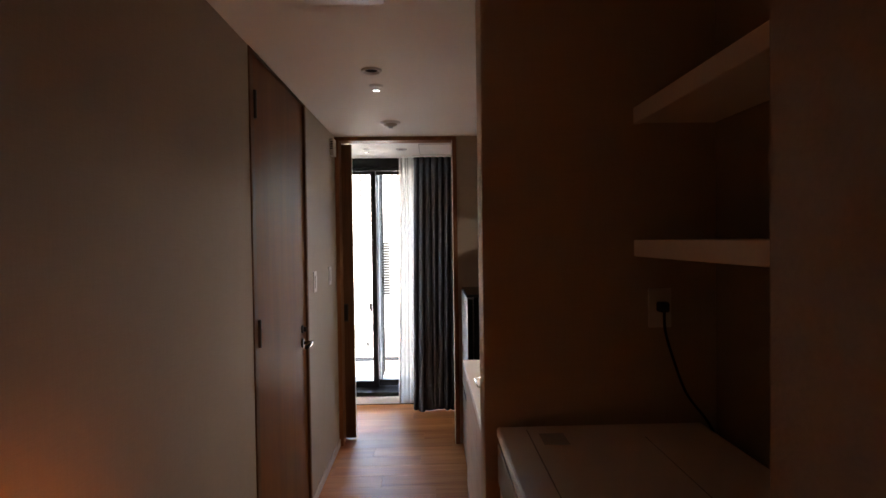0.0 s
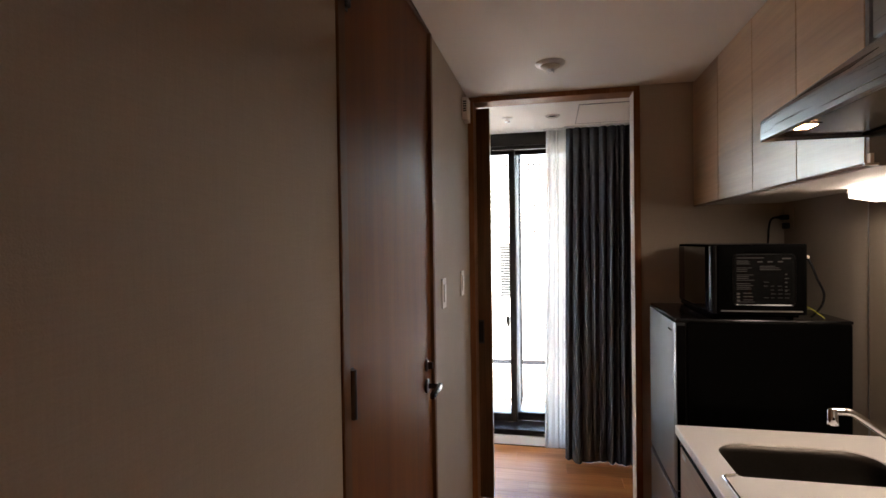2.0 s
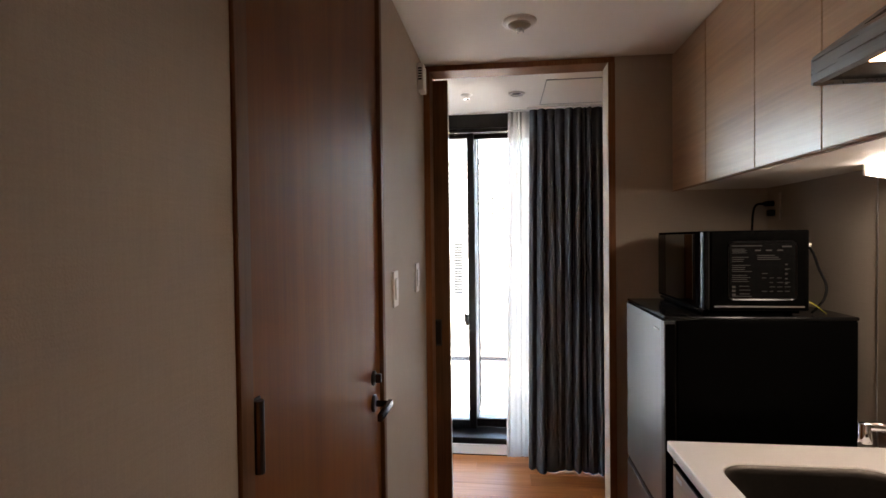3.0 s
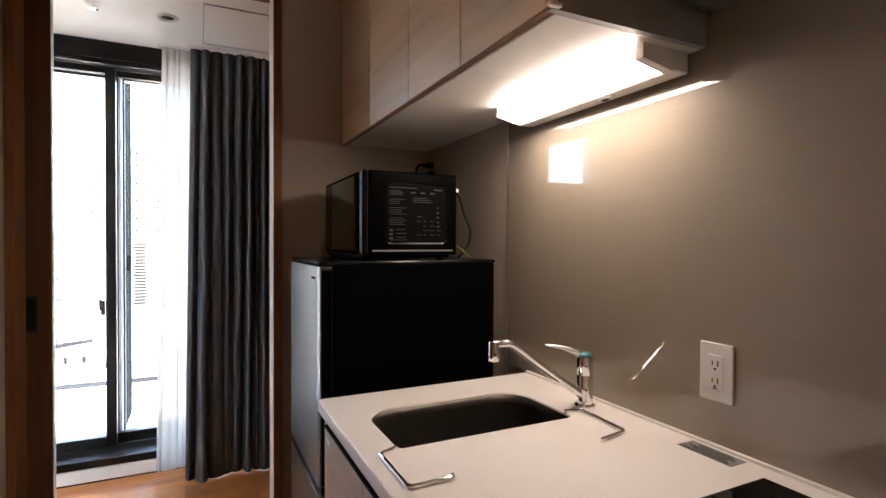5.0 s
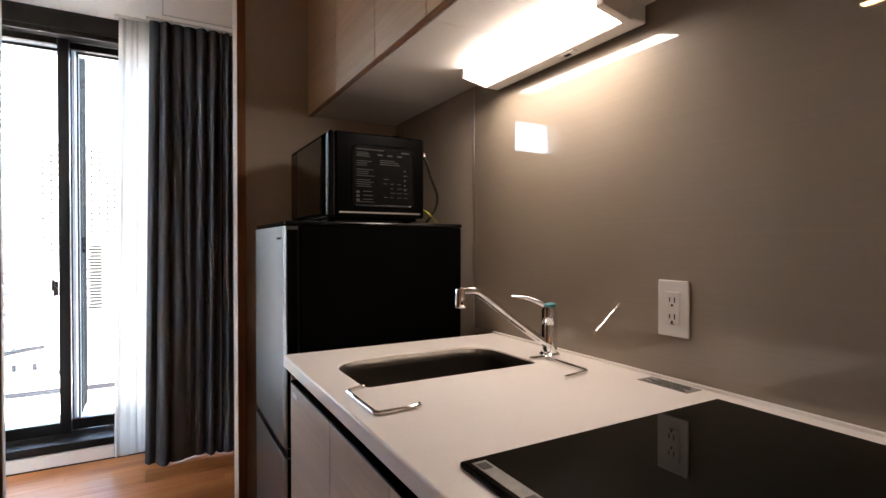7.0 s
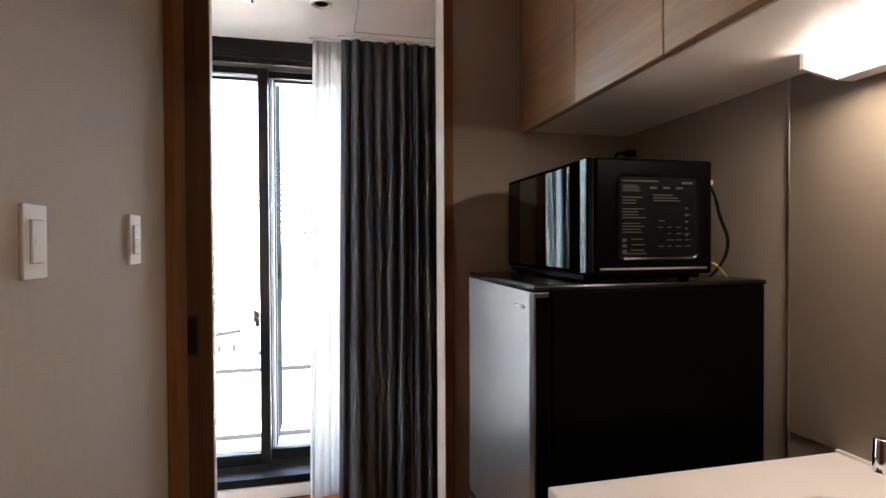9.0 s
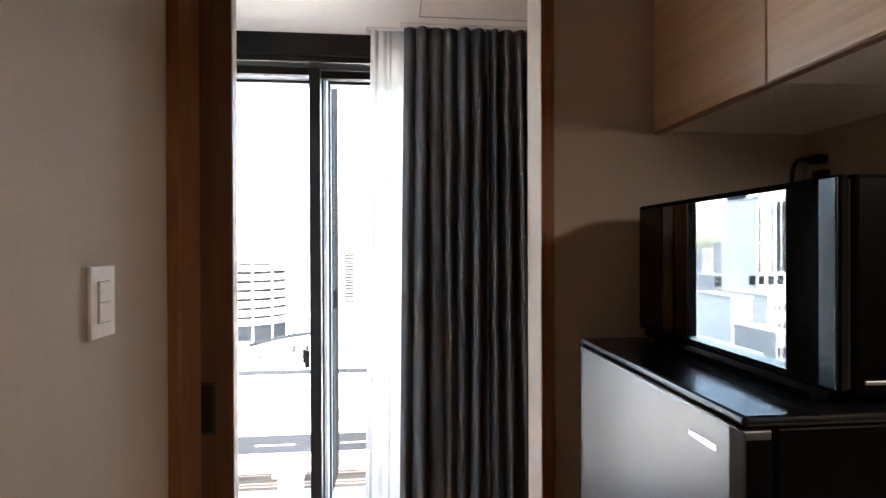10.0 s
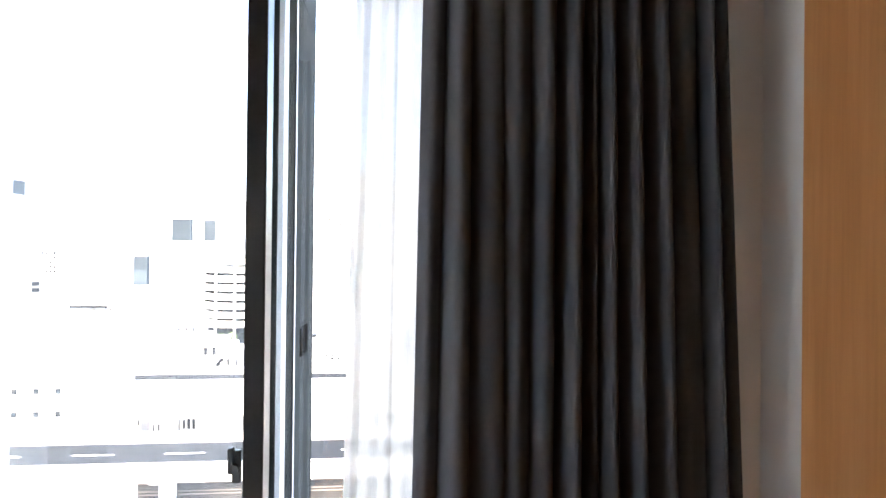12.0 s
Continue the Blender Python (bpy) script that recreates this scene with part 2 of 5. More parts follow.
WHITEPLASTIC = mottled(mat("white_plastic", (0.72, 0.69, 0.65), 0.4), (0.70, 0.67, 0.63), (0.76, 0.73, 0.69), 10, 200, 0.02, (0.3, 0.45))
CREAMPLASTIC = mottled(mat("cream_plastic", (0.45, 0.4, 0.32), 0.4), (0.42, 0.37, 0.29), (0.48, 0.43, 0.35), 10, 200, 0.02, (0.3, 0.45))
GREYPLASTIC = mottled(mat("grey_plastic", (0.3, 0.29, 0.28), 0.5), (0.26, 0.25, 0.24), (0.33, 0.32, 0.31), 10, 200, 0.02)
CABUNDER = mottled(mat("cabinet_underside", (0.62, 0.58, 0.53), 0.5), (0.72, 0.685, 0.64), (0.78, 0.745, 0.70), 4, 200, 0.04, (0.4, 0.6))
DRAPE = fabric("charcoal_curtain", (0.080, 0.086, 0.095), (0.095, 0.101, 0.111), 700, 0.1)
SHEER = fabric("white_sheer", (0.54, 0.525, 0.495), (0.60, 0.585, 0.555), 500, 0.02, 0.45)
HOODBLACK = mottled(mat("dark_hood_underside", (0.03, 0.026, 0.022), 0.2, 0.6), (0.022, 0.019, 0.016), (0.04, 0.034, 0.029), 9, 140, 0.02, (0.14, 0.3))
LEVERSTEEL = mat("blackened_steel", (0.055, 0.062, 0.072), 0.24, 1.0)
GRIPSTEEL = mat("dark_blue_steel", (0.03, 0.038, 0.044), 0.26, 1.0)
PULLBLACK = mat("dull_black_plastic", (0.006, 0.006, 0.006), 0.8, 0.0, 0.0)
GLASS = pane_glass("window_glass")
CABLE = mat("black_cable", (0.005, 0.005, 0.005), 0.5, 0.0, 0.2)
YELLOW = mat("yellow_green_wire", (0.55, 0.5, 0.06), 0.5)
INK = mat("pale_print", (0.045, 0.043, 0.041), 0.6, 0.0, 0.2)
LABELBLACK = mottled(mat("label_black", (0.003, 0.003, 0.003), 0.5, 0.0, 0.03), (0.0025, 0.0025, 0.0025), (0.004, 0.004, 0.0038), 20, 300, 0.02)
TEAL = mat("teal_plastic", (0.02, 0.17, 0.19), 0.35)
HOLE = mat("dark_recess", (0.01, 0.009, 0.008), 0.9)
# dark metal tone stands in for shade inside the downlight recess
SHADEREFLECTOR = mat("shaded_reflector", (0.07, 0.05, 0.035), 0.3, 1.0)
LAMPGLOW = glow("lamp_diffuser", (1.0, 0.93, 0.87), 1.1)
LAMPFRONT = glow("lamp_front_lens", (1.0, 0.94, 0.9), 0.85)
HOODGLOW = glow("hood_lamp_glow", (1.0, 0.5, 0.22), 2.6)
FOOTGLOW = glow("foot_lamp_glow", (1.0, 0.27, 0.045), 1.1)

# ---------------- mesh helpers ----------------
def box(x0, x1, y0, y1, z0, z1, bevel=0.0, seg=1):
    bm = bmesh.new()
    bmesh.ops.create_cube(bm, size=1)
    for v in bm.verts:
        v.co = ((x0 + x1) / 2 + v.co.x * (x1 - x0), (y0 + y1) / 2 + v.co.y * (y1 - y0), (z0 + z1) / 2 + v.co.z * (z1 - z0))
    if bevel:
        bmesh.ops.bevel(bm, geom=bm.edges[:], offset=bevel, segments=seg, affect="EDGES", profile=0.5)
    return bm


def join(*bms):
    out = bmesh.new()
    for b in bms:
        me = bpy.data.meshes.new("tmp")
        b.to_mesh(me)
        out.from_mesh(me)
        bpy.data.meshes.remove(me)
        b.free()
    return out


def cyl(p, r, h, axis="z", seg=24, r2=None, bevel=0.0):
    """cylinder or cone with its foot centre at p, along +axis"""
    bm = bmesh.new()
    bmesh.ops.create_cone(bm, cap_ends=True, segments=seg, radius1=r, radius2=r if r2 is None else r2, depth=h)
    bmesh.ops.translate(bm, verts=bm.verts, vec=(0, 0, h / 2))
    if bevel:
        rims = [e for e in bm.edges if abs(e.verts[0].co.z - e.verts[1].co.z) < 1e-6]
        bmesh.ops.bevel(bm, geom=rims, offset=bevel, segments=2, affect="EDGES", profile=0.5)
    turn = {"z": Matrix(), "x": Matrix.Rotation(radians(90), 4, "Y"), "-x": Matrix.Rotation(radians(-90), 4, "Y"),
            "y": Matrix.Rotation(radians(-90), 4, "X"), "-y": Matrix.Rotation(radians(90), 4, "X"), "-z": Matrix.Rotation(radians(180), 4, "X")}[axis]
    bmesh.ops.transform(bm, matrix=Matrix.Translation(p) @ turn, verts=bm.verts)
    return bm


def lathe(p, profile, axis="z", seg=32):
    """surface of revolution: profile of (radius, height)"""
    bm = bmesh.new()
    rings = []
    for r, h in profile:
        rings.append([bm.verts.new((r * math.cos(2 * math.pi * i / seg), r * math.sin(2 * math.pi * i / seg), h)) for i in range(seg)])
    for a, b in zip(rings, rings[1:]):
        for i in range(seg):
            bm.faces.new((a[i], a[(i + 1) % seg], b[(i + 1) % seg], b[i]))
    if profile[0][0] > 1e-4:
        bm.faces.new(rings[0][::-1])
    if profile[-1][0] > 1e-4:
        bm.faces.new(rings[-1])
    bmesh.ops.remove_doubles(bm, verts=bm.verts, dist=1e-5)
    turn = {"z": Matrix(), "-z": Matrix.Rotation(radians(180), 4, "X"), "x": Matrix.Rotation(radians(90), 4, "Y"), "-x": Matrix.Rotation(radians(-90), 4, "Y")}[axis]
    bmesh.ops.transform(bm, matrix=Matrix.Translation(p) @ turn, verts=bm.verts)
    bmesh.ops.recalc_face_normals(bm, faces=bm.faces)
    return bm


def tube(points, r, seg=10, smooth_steps=6):
    """round bar along a smoothed run of points"""
    pts = [Vector(p) for p in points]
    if smooth_steps:
        fine = []
        ext = [2 * pts[0] - pts[1]] + pts + [2 * pts[-1] - pts[-2]]
        for i in range(1, len(ext) - 2):
            p0, p1, p2, p3 = ext[i - 1:i + 3]
            for k in range(smooth_steps):
                t = k / smooth_steps
                fine.append(0.5 * ((2 * p1) + (p2 - p0) * t + (2 * p0 - 5 * p1 + 4 * p2 - p3) * t * t + (3 * p1 - p0 - 3 * p2 + p3) * t ** 3))
        pts = fine + [pts[-1]]
    radii = r if isinstance(r, (list, tuple)) else None
    bm = bmesh.new()
    rings = []
    side = None
    for i, p in enumerate(pts):
        d = (pts[min(i + 1, len(pts) - 1)] - pts[max(i - 1, 0)]).normalized()
        if side is None:
            side = d.orthogonal().normalized()
        side = (side - d * side.dot(d)).normalized()
        up = d.cross(side)
        rad = radii[0] + (radii[1] - radii[0]) * i / (len(pts) - 1) if radii else r
        rings.append([bm.verts.new(p + rad * (side * math.cos(2 * math.pi * k / seg) + up * math.sin(2 * math.pi * k / seg))) for k in range(seg)])
    for a, b in zip(rings, rings[1:]):
        for k in range(seg):
            bm.faces.new((a[k], a[(k + 1) % seg], b[(k + 1) % seg], b[k]))
    bm.faces.new(rings[0][::-1])
    bm.faces.new(rings[-1])
    bmesh.ops.recalc_face_normals(bm, faces=bm.faces)
    return bm


def prism(outline, axis, a0, a1, bevel=0.0):
    """a closed 2D outline pushed along an axis"""
    bm = bmesh.new()
    def at(u, v, a):
        return {"x": (a, u, v), "y": (u, a, v), "z": (u, v, a)}[axis]
    lo = [bm.verts.new(at(u, v, a0)) for u, v in outline]
    hi = [bm.verts.new(at(u, v, a1)) for u, v in outline]
    n = len(outline)
    bm.faces.new(lo[::-1])
    bm.faces.new(hi)
    for i in range(n):
        bm.faces.new((lo[i], lo[(i + 1) % n], hi[(i + 1) % n], hi[i]))
    bmesh.ops.recalc_face_normals(bm, faces=bm.faces)
    if bevel:
        bmesh.ops.bevel(bm, geom=bm.edges[:], offset=bevel, segments=2, affect="EDGES", profile=0.5)
    return bm


def rounded(x0, x1, y0, y1, r, seg=8):
    out = []
    for cx, cy, a in ((x1 - r, y1 - r, 0), (x0 + r, y1 - r, 90), (x0 + r, y0 + r, 180), (x1 - r, y0 + r, 270)):
        for i in range(seg + 1):
            t = radians(a + 90 * i / seg)
            out.append((cx + r * math.cos(t), cy + r * math.sin(t)))
    return out


def mesh_of(name, bm, material, smooth=False):
    me = bpy.data.meshes.new(name)
    bm.to_mesh(me)
    bm.free()
    me.materials.append(material)
    if smooth:
        for p in me.polygons:
            p.use_smooth = True
        me.set_sharp_from_angle(angle=radians(35))
    return me


def struct(name, bm, material, label, category, smooth=False):
    return tagged(new(name, mesh_of(name, bm, material, smooth)), label, category, kind="structure")


def thing(name, base, label, category, group=""):
    ob = new(name)
    ob.location = base
    ob.empty_display_size = 0.05
    return tagged(ob, label, category, group)


def solid(name, bm, material, label, category, group="", smooth=False):
    return tagged(new(name, mesh_of(name, bm, material, smooth)), label, category, group)


def part(name, bm, material, parent, label="", smooth=False):
    ob = new(name, mesh_of(name, bm, material, smooth))
    ob.parent = parent
    root = parent
    while root.parent:
        root = root.parent
    if parent is root:
        ob.matrix_parent_inverse = Matrix.Translation(-Vector(root.location))
    return tagged(ob, label)

# ---------------- the rooms ----------------
WX, EX = -0.572, 1.002          # hall wall, kitchen wall
HY = 3.80                       # hall side of the wall with the sliding door
CZ = 2.307                      # ceiling
RY = 4.765                      # room side of the window wall
# west end moved out to make room for the added window part
RX0, RX1 = -4.2, 0.78            # living room width

# hall wall with the bathroom door opening
struct("wall_west", join(box(WX - 0.12, WX, -1.5, 2.03, 0, CZ), box(WX - 0.12, WX, 2.903, HY + 0.11, 0, CZ), box(WX - 0.118, WX - 0.003, 2.03, 2.903, 2.322 - 0.02, CZ)), WALL,
       "beige woven-textured wallpaper wall of the hall", "wall")
struct("bathroom_backing", box(WX - 0.18, WX - 0.13, 1.9, 3.05, 0, CZ), SHADEWALL, "plain wall behind the bathroom door, shade put into its colour", "wall")
struct("wall_east", box(EX, EX + 0.1, 1.664, HY, 0, CZ), WALL, "beige wallpaper wall behind the kitchen unit", "wall")
struct("wall_kitchen_end", box(0.332, EX + 0.1, HY, 3.914, 0, CZ), WALL, "beige wallpaper wall beside the fridge", "wall")
struct("wall_partition", box(0.285, EX + 0.1, 1.537, 1.664, 0, CZ, 0.003), WALL, "beige partition wall between washer alcove and kitchen", "wall")
struct("wall_entry", box(0.285, EX + 0.1, -1.5, 0.235, 0, CZ), SHADEWALL, "plain beige wall beside the washer alcove, darkened in colour for shade", "wall")
struct("wall_alcove_back", box(EX, EX + 0.1, 0.235, 1.537, 0, CZ), SHADEWALL, "plain beige back wall of the washer alcove, darkened in colour for shade", "wall")
struct("wall_south", box(WX - 0.12, 0.285, -1.6, -1.5, 0, CZ), SHADEWALL, "plain wall at the entrance, darkened in colour for shade", "wall")
# living room shell
struct("wall_room_south_west", box(RX0, WX - 0.12, HY + 0.11, HY + 0.21, 0, CZ), BOUNCEWALL, "white living room wall beside the sliding door", "wall")
struct("wall_room_west", box(RX0 - 0.1, RX0, HY + 0.11, RY, 0, CZ), BOUNCEWALL, "white living room side wall", "wall")
struct("wall_room_east", box(RX1, RX1 + 0.1, 3.9145, RY, 0, CZ), BOUNCEWALL, "white living room side wall", "wall")
# opening west of about x -1.2 is added, only to let in more daylight
WIN0, WIN1 = -4.0, 0.62
struct("wall_window", join(box(RX0 - 0.1, WIN0, RY, RY + 0.35, 0, CZ), box(WIN1, RX1 + 0.1, RY, RY + 0.35, 0, CZ), box(WIN0, WIN1, RY, RY + 0.05, 0, 0.062), box(WIN0, WIN1, RY + 0.05, RY + 0.35, -0.05, 0.055)), BOUNCEWALL,
       "white wall and low sill under the tall window", "wall")
struct("ceiling", join(box(-0.69, 1.1, -1.6, 3.93, CZ, CZ + 0.12), box(RX0 - 0.1, RX1 + 0.1, 3.93, RY + 0.40, CZ, CZ + 0.12)), CEIL, "white papered ceiling", "ceiling")
struct("subfloor", join(box(-0.69, 1.1, -1.6, 3.91, -0.12, -0.012), box(RX0 - 0.1, RX1 + 0.1, 3.91, RY + 0.05, -0.12, -0.012)), HOLE, "dark floor base under the planks", "floor")
struct("baseboard", box(WX, WX + 0.009, 2.908, HY, 0, 0.055, 0.002), BASE, "white baseboard along the hall wall", "baseboard")
struct("baseboard_hall", box(WX, WX + 0.009, -1.5, 2.015, 0, 0.055, 0.002), BASE, "white baseboard along the hall wall", "baseboard")

# sliding door frame
struct("door_frame", box(-0.541, 0.332, HY - 0.006, 3.914, 2.278, CZ - 0.001, 0.002), FRAMEWOOD, "brown wood head of the sliding door frame", "door frame")
struct("door_frame_west", box(-0.571, -0.5415, HY - 0.006, 3.914, 0, CZ - 0.001, 0.002), FRAMEWOOD, "brown wood post of the sliding door frame", "door frame")
east_jamb = struct("door_frame_east", box(0.301, 0.332, HY - 0.012, HY + 0.014, 0, 2.277, 0.001), FRAMEWOOD, "brown wood edge of the door jamb", "door frame")
part("papered_face", join(box(0.2985, 0.3008, HY - 0.0115, 3.908, 0, 2.277), box(0.3008, 0.332, HY + 0.0145, 3.908, 0, 2.277)), JAMBPAPER, east_jamb, "pale papered jamb face")
part("oak_edge", box(0.2992, 0.332, 3.9085, 3.9145, 0, 2.277, 0.001), ORANGEWOOD, east_jamb, "orange oak room-side edge")
struct("wall_panel", box(0.661, RX1 - 0.001, 3.916, 4.507, 0.001, CZ - 0.001, 0.003), PANELWOOD, "orange oak wall panel between the doorway and the curtain", "wall panel")
struct("door_pocket", box(-1.46, -0.543, 3.978, 4.02, 0, CZ - 0.001), BOUNCEWALL, "white pocket wall that hides the open sliding door", "wall")

# open sliding door, its edge showing
sd = thing("sliding_door", (-0.95, 3.945, 0.012), "brown wood sliding door pushed open into its pocket", "sliding door")
part("leaf", box(-1.42, -0.468, 3.925, 3.963, 0.012, 2.275, 0.002), LEAFWOOD, sd)
part("edge_strip", box(-0.4678, -0.4655, 3.927, 3.961, 0.014, 2.273), BASE, sd, "pale door edge")
pl = part("pull", join(box(-0.556, -0.510, 3.9225, 3.9265, 0.915, 1.052, 0.001)), MATTBLACK, sd, "black recessed metal pull")
part("pull_recess", box(-0.550, -0.516, 3.9215, 3.9235, 0.925, 1.042), HOLE, pl)

# bathroom door
bd = thing("bathroom_door", (WX - 0.02, 2.48, 0.008), "closed walnut-veneer door with black hinges and lever", "door")
part("leaf", box(WX - 0.045, WX - 0.006, 2.062, 2.874, 0.008, 2.296, 0.002), DOORWOOD, bd)
for nm, b in (("frame_post", box(WX - 0.06, WX + 0.006, 2.012, 2.052, 0, 2.322 - 0.017, 0.002)), ("frame_post", box(WX - 0.06, WX + 0.006, 2.879, 2.906, 0, 2.322 - 0.017, 0.002)),
              ("frame_head", box(WX - 0.06, WX + 0.004, 2.052, 2.879, 2.2975, 2.3055, 0.001))):
    part(nm, b, LEAFWOOD, bd, "dark brown frame")
for z in (2.09, 1.166, 0.25):
    h = part("hinge", cyl((WX + 0.006, 2.066, z - 0.056), 0.008, 0.112, "z", 12, None, 0.001), MATTBLACK, bd, "black barrel hinge")
    part("hinge_plate", box(WX - 0.006, WX - 0.003, 2.066, 2.09, z - 0.056, z + 0.056), MATTBLACK, h)
part("rose", lathe((WX - 0.006, 2.788, 0.983), [(0.0255, 0), (0.0255, 0.006), (0.023, 0.009), (0.012, 0.01)], "x", 24), MATTBLACK, bd, "", True)
part("lever", join(cyl((WX - 0.002, 2.788, 0.983), 0.0095, 0.045, "x", 16), box(WX + 0.036, WX + 0.052, 2.665, 2.80, 0.972, 0.994, 0.004, 2)), LEVERSTEEL, bd, "black straight lever handle", True)
tr = part("thumb_turn", lathe((WX - 0.006, 2.788, 1.058), [(0.022, 0), (0.022, 0.006), (0.019, 0.008), (0.010, 0.009)], "x", 24), MATTBLACK, bd, "black privacy lock", True)
part("turn_knob", box(WX + 0.002, WX + 0.020, 2.783, 2.793, 1.045, 1.071, 0.002), MATTBLACK, tr)

# switches on the hall wall
def switch(y0, y1, z0, z1, rockers, label):
    s = thing("light_switch", (WX, (y0 + y1) / 2, z0), label, "light switch", "hall switches")
    part("plate", box(WX, WX + 0.007, y0, y1, z0, z1, 0.002, 2), WHITEPLASTIC, s)
    ym = (y0 + y1) / 2
    hz = 0.036
    zc = (z0 + z1) / 2
    part("inner_frame", box(WX + 0.006, WX + 0.0078, ym - 0.0185, ym + 0.0185, zc - hz - 0.001, zc + hz + 0.001), GREYPLASTIC, s, "shadow joint round the rockers")
    step = 2 * hz / rockers
    for i in range(rockers):
        r = part("rocker", box(WX + 0.0075, WX + 0.0115, ym - 0.018, ym + 0.018, zc - hz + i * step + 0.0006, zc - hz + (i + 1) * step - 0.0006, 0.001), WHITEPLASTIC, s)
        part("indicator", box(WX + 0.0113, WX + 0.0122, ym - 0.011, ym + 0.008, zc - hz + (i + 0.5) * step - 0.003, zc - hz + (i + 0.5) * step + 0.004), PALEPLASTIC, r, "pale indicator window")
switch(3.040, 3.112, 1.231, 1.355, 1, "white plastic wall switch plate with one wide rocker")
switch(3.493, 3.567, 1.236, 1.361, 2, "white plastic wall switch plate with two rockers")

# small vent box high on the hall wall
vb = thing("wall_sensor_box", (WX, 3.66, 2.15), "white plastic louvred box high on the hall wall", "wall unit")
part("body", box(WX, WX + 0.03, 3.612, 3.705, 2.142, 2.262, 0.004, 2), WHITEPLASTIC, vb)
for i in range(5):
    part("slot", box(WX + 0.006, WX + 0.023, 3.6105, 3.6125, 2.186 + i * 0.012, 2.193 + i * 0.012), HOLE, vb, "dark louvre slot")

# ceiling fittings
def downlight(x, y, label):
    d = thing("downlight", (x, y, CZ), label, "ceiling light", "recessed downlights")
    part("trim_ring", lathe((x, y, CZ), [(0.047, 0.0), (0.046, 0.006), (0.041, 0.009), (0.036, 0.008), (0.033, 0.001)], "-z", 32), WHITEPLASTIC, d, "", True)
    # no recess is modelled: flat dark discs give its shade
    part("reflector", lathe((x, y, CZ), [(0.0335, 0.0008), (0.024, 0.0012), (0.0235, 0.0014)], "-z", 32), SHADEREFLECTOR, d, "", True)
    part("lamp_hole", lathe((x, y, CZ), [(0.0245, 0.0016), (0.0, 0.0017)], "-z", 24), HOLE, d)
downlight(-0.127, 2.323, "recessed ceiling downlight with white ring, switched off")
downlight(-0.106, 4.335, "recessed ceiling downlight with white ring, switched off")
def sprinkler(x, y):
    s = thing("sprinkler_head", (x, y, CZ), "small white ceiling sprinkler head", "sprinkler", "sprinkler heads")
    part("rosette", lathe((x, y, CZ), [(0.036, 0), (0.035, 0.003), (0.022, 0.008), (0.018, 0.008)], "-z", 24), WHITEPLASTIC, s, "", True)
    part("deflector", lathe((x, y, CZ), [(0.008, 0.006), (0.008, 0.02), (0.019, 0.022), (0.019, 0.025), (0.004, 0.027)], "-z", 20), CHROME, s, "", True)
sprinkler(-0.129, 2.554)
sprinkler(-0.395, 4.322)
sm = thing("smoke_detector", (-0.121, 3.345, CZ), "round white ceiling smoke detector with a metal sensor tip", "smoke detector")
part("base", lathe((-0.121, 3.345, CZ), [(0.066, 0), (0.066, 0.005), (0.058, 0.012), (0.050, 0.013)], "-z", 40), WHITEPLASTIC, sm, "", True)
# grey ring added as the shading between base and dome
part("shading_ring", lathe((-0.121, 3.345, CZ), [(0.0505, 0.0105), (0.0445, 0.0115)], "-z", 40), GREYPLASTIC, sm)
part("dome", lathe((-0.121, 3.345, CZ), [(0.045, 0.009), (0.043, 0.018), (0.030, 0.026), (0.018, 0.029), (0.0, 0.030)], "-z", 40), CREAMPLASTIC, sm, "", True)
part("sensor_tip", join(lathe((-0.121, 3.345, CZ), [(0.014, 0.028), (0.014, 0.034), (0.006, 0.040), (0.0, 0.041)], "-z", 20), *[cyl((-0.121 + 0.016 * math.cos(a), 3.345 + 0.016 * math.sin(a), CZ - 0.042), 0.0018, 0.015, "z", 8) for a in (0.4, 1.97, 3.54, 5.1)]), STEEL, sm, "", True)
hp = thing("ceiling_hatch", (0.29, 4.35, CZ), "flush white ceiling access panel with a thin frame", "access panel")
part("panel", box(0.049, 0.498, 4.106, 4.594, CZ - 0.0025, CZ - 0.0005), CEIL, hp)
for nm, b in (("seam", box(0.045, 0.048, 4.10, 4.60, CZ - 0.004, CZ)), ("seam", box(0.499, 0.504, 4.10, 4.60, CZ - 0.004, CZ)), ("seam", box(0.048, 0.499, 4.595, 4.598, CZ - 0.004, CZ)), ("seam", box(0.048, 0.499, 4.10, 4.105, CZ - 0.004, CZ))):
    part(nm, b, GREYPLASTIC, hp)
hv = thing("ceiling_vent", (-0.13, 1.54, CZ), "white rectangular ceiling ventilation grille in the hall", "vent")
part("grille_frame", box(-0.262, -0.005, 1.43, 1.655, CZ - 0.012, CZ, 0.004), WHITEPLASTIC, hv)
for i in range(6):
    part("slat", box(-0.245, -0.022, 1.452 + 0.030 * i, 1.466 + 0.030 * i, CZ - 0.015, CZ - 0.011), GREYPLASTIC, hv)

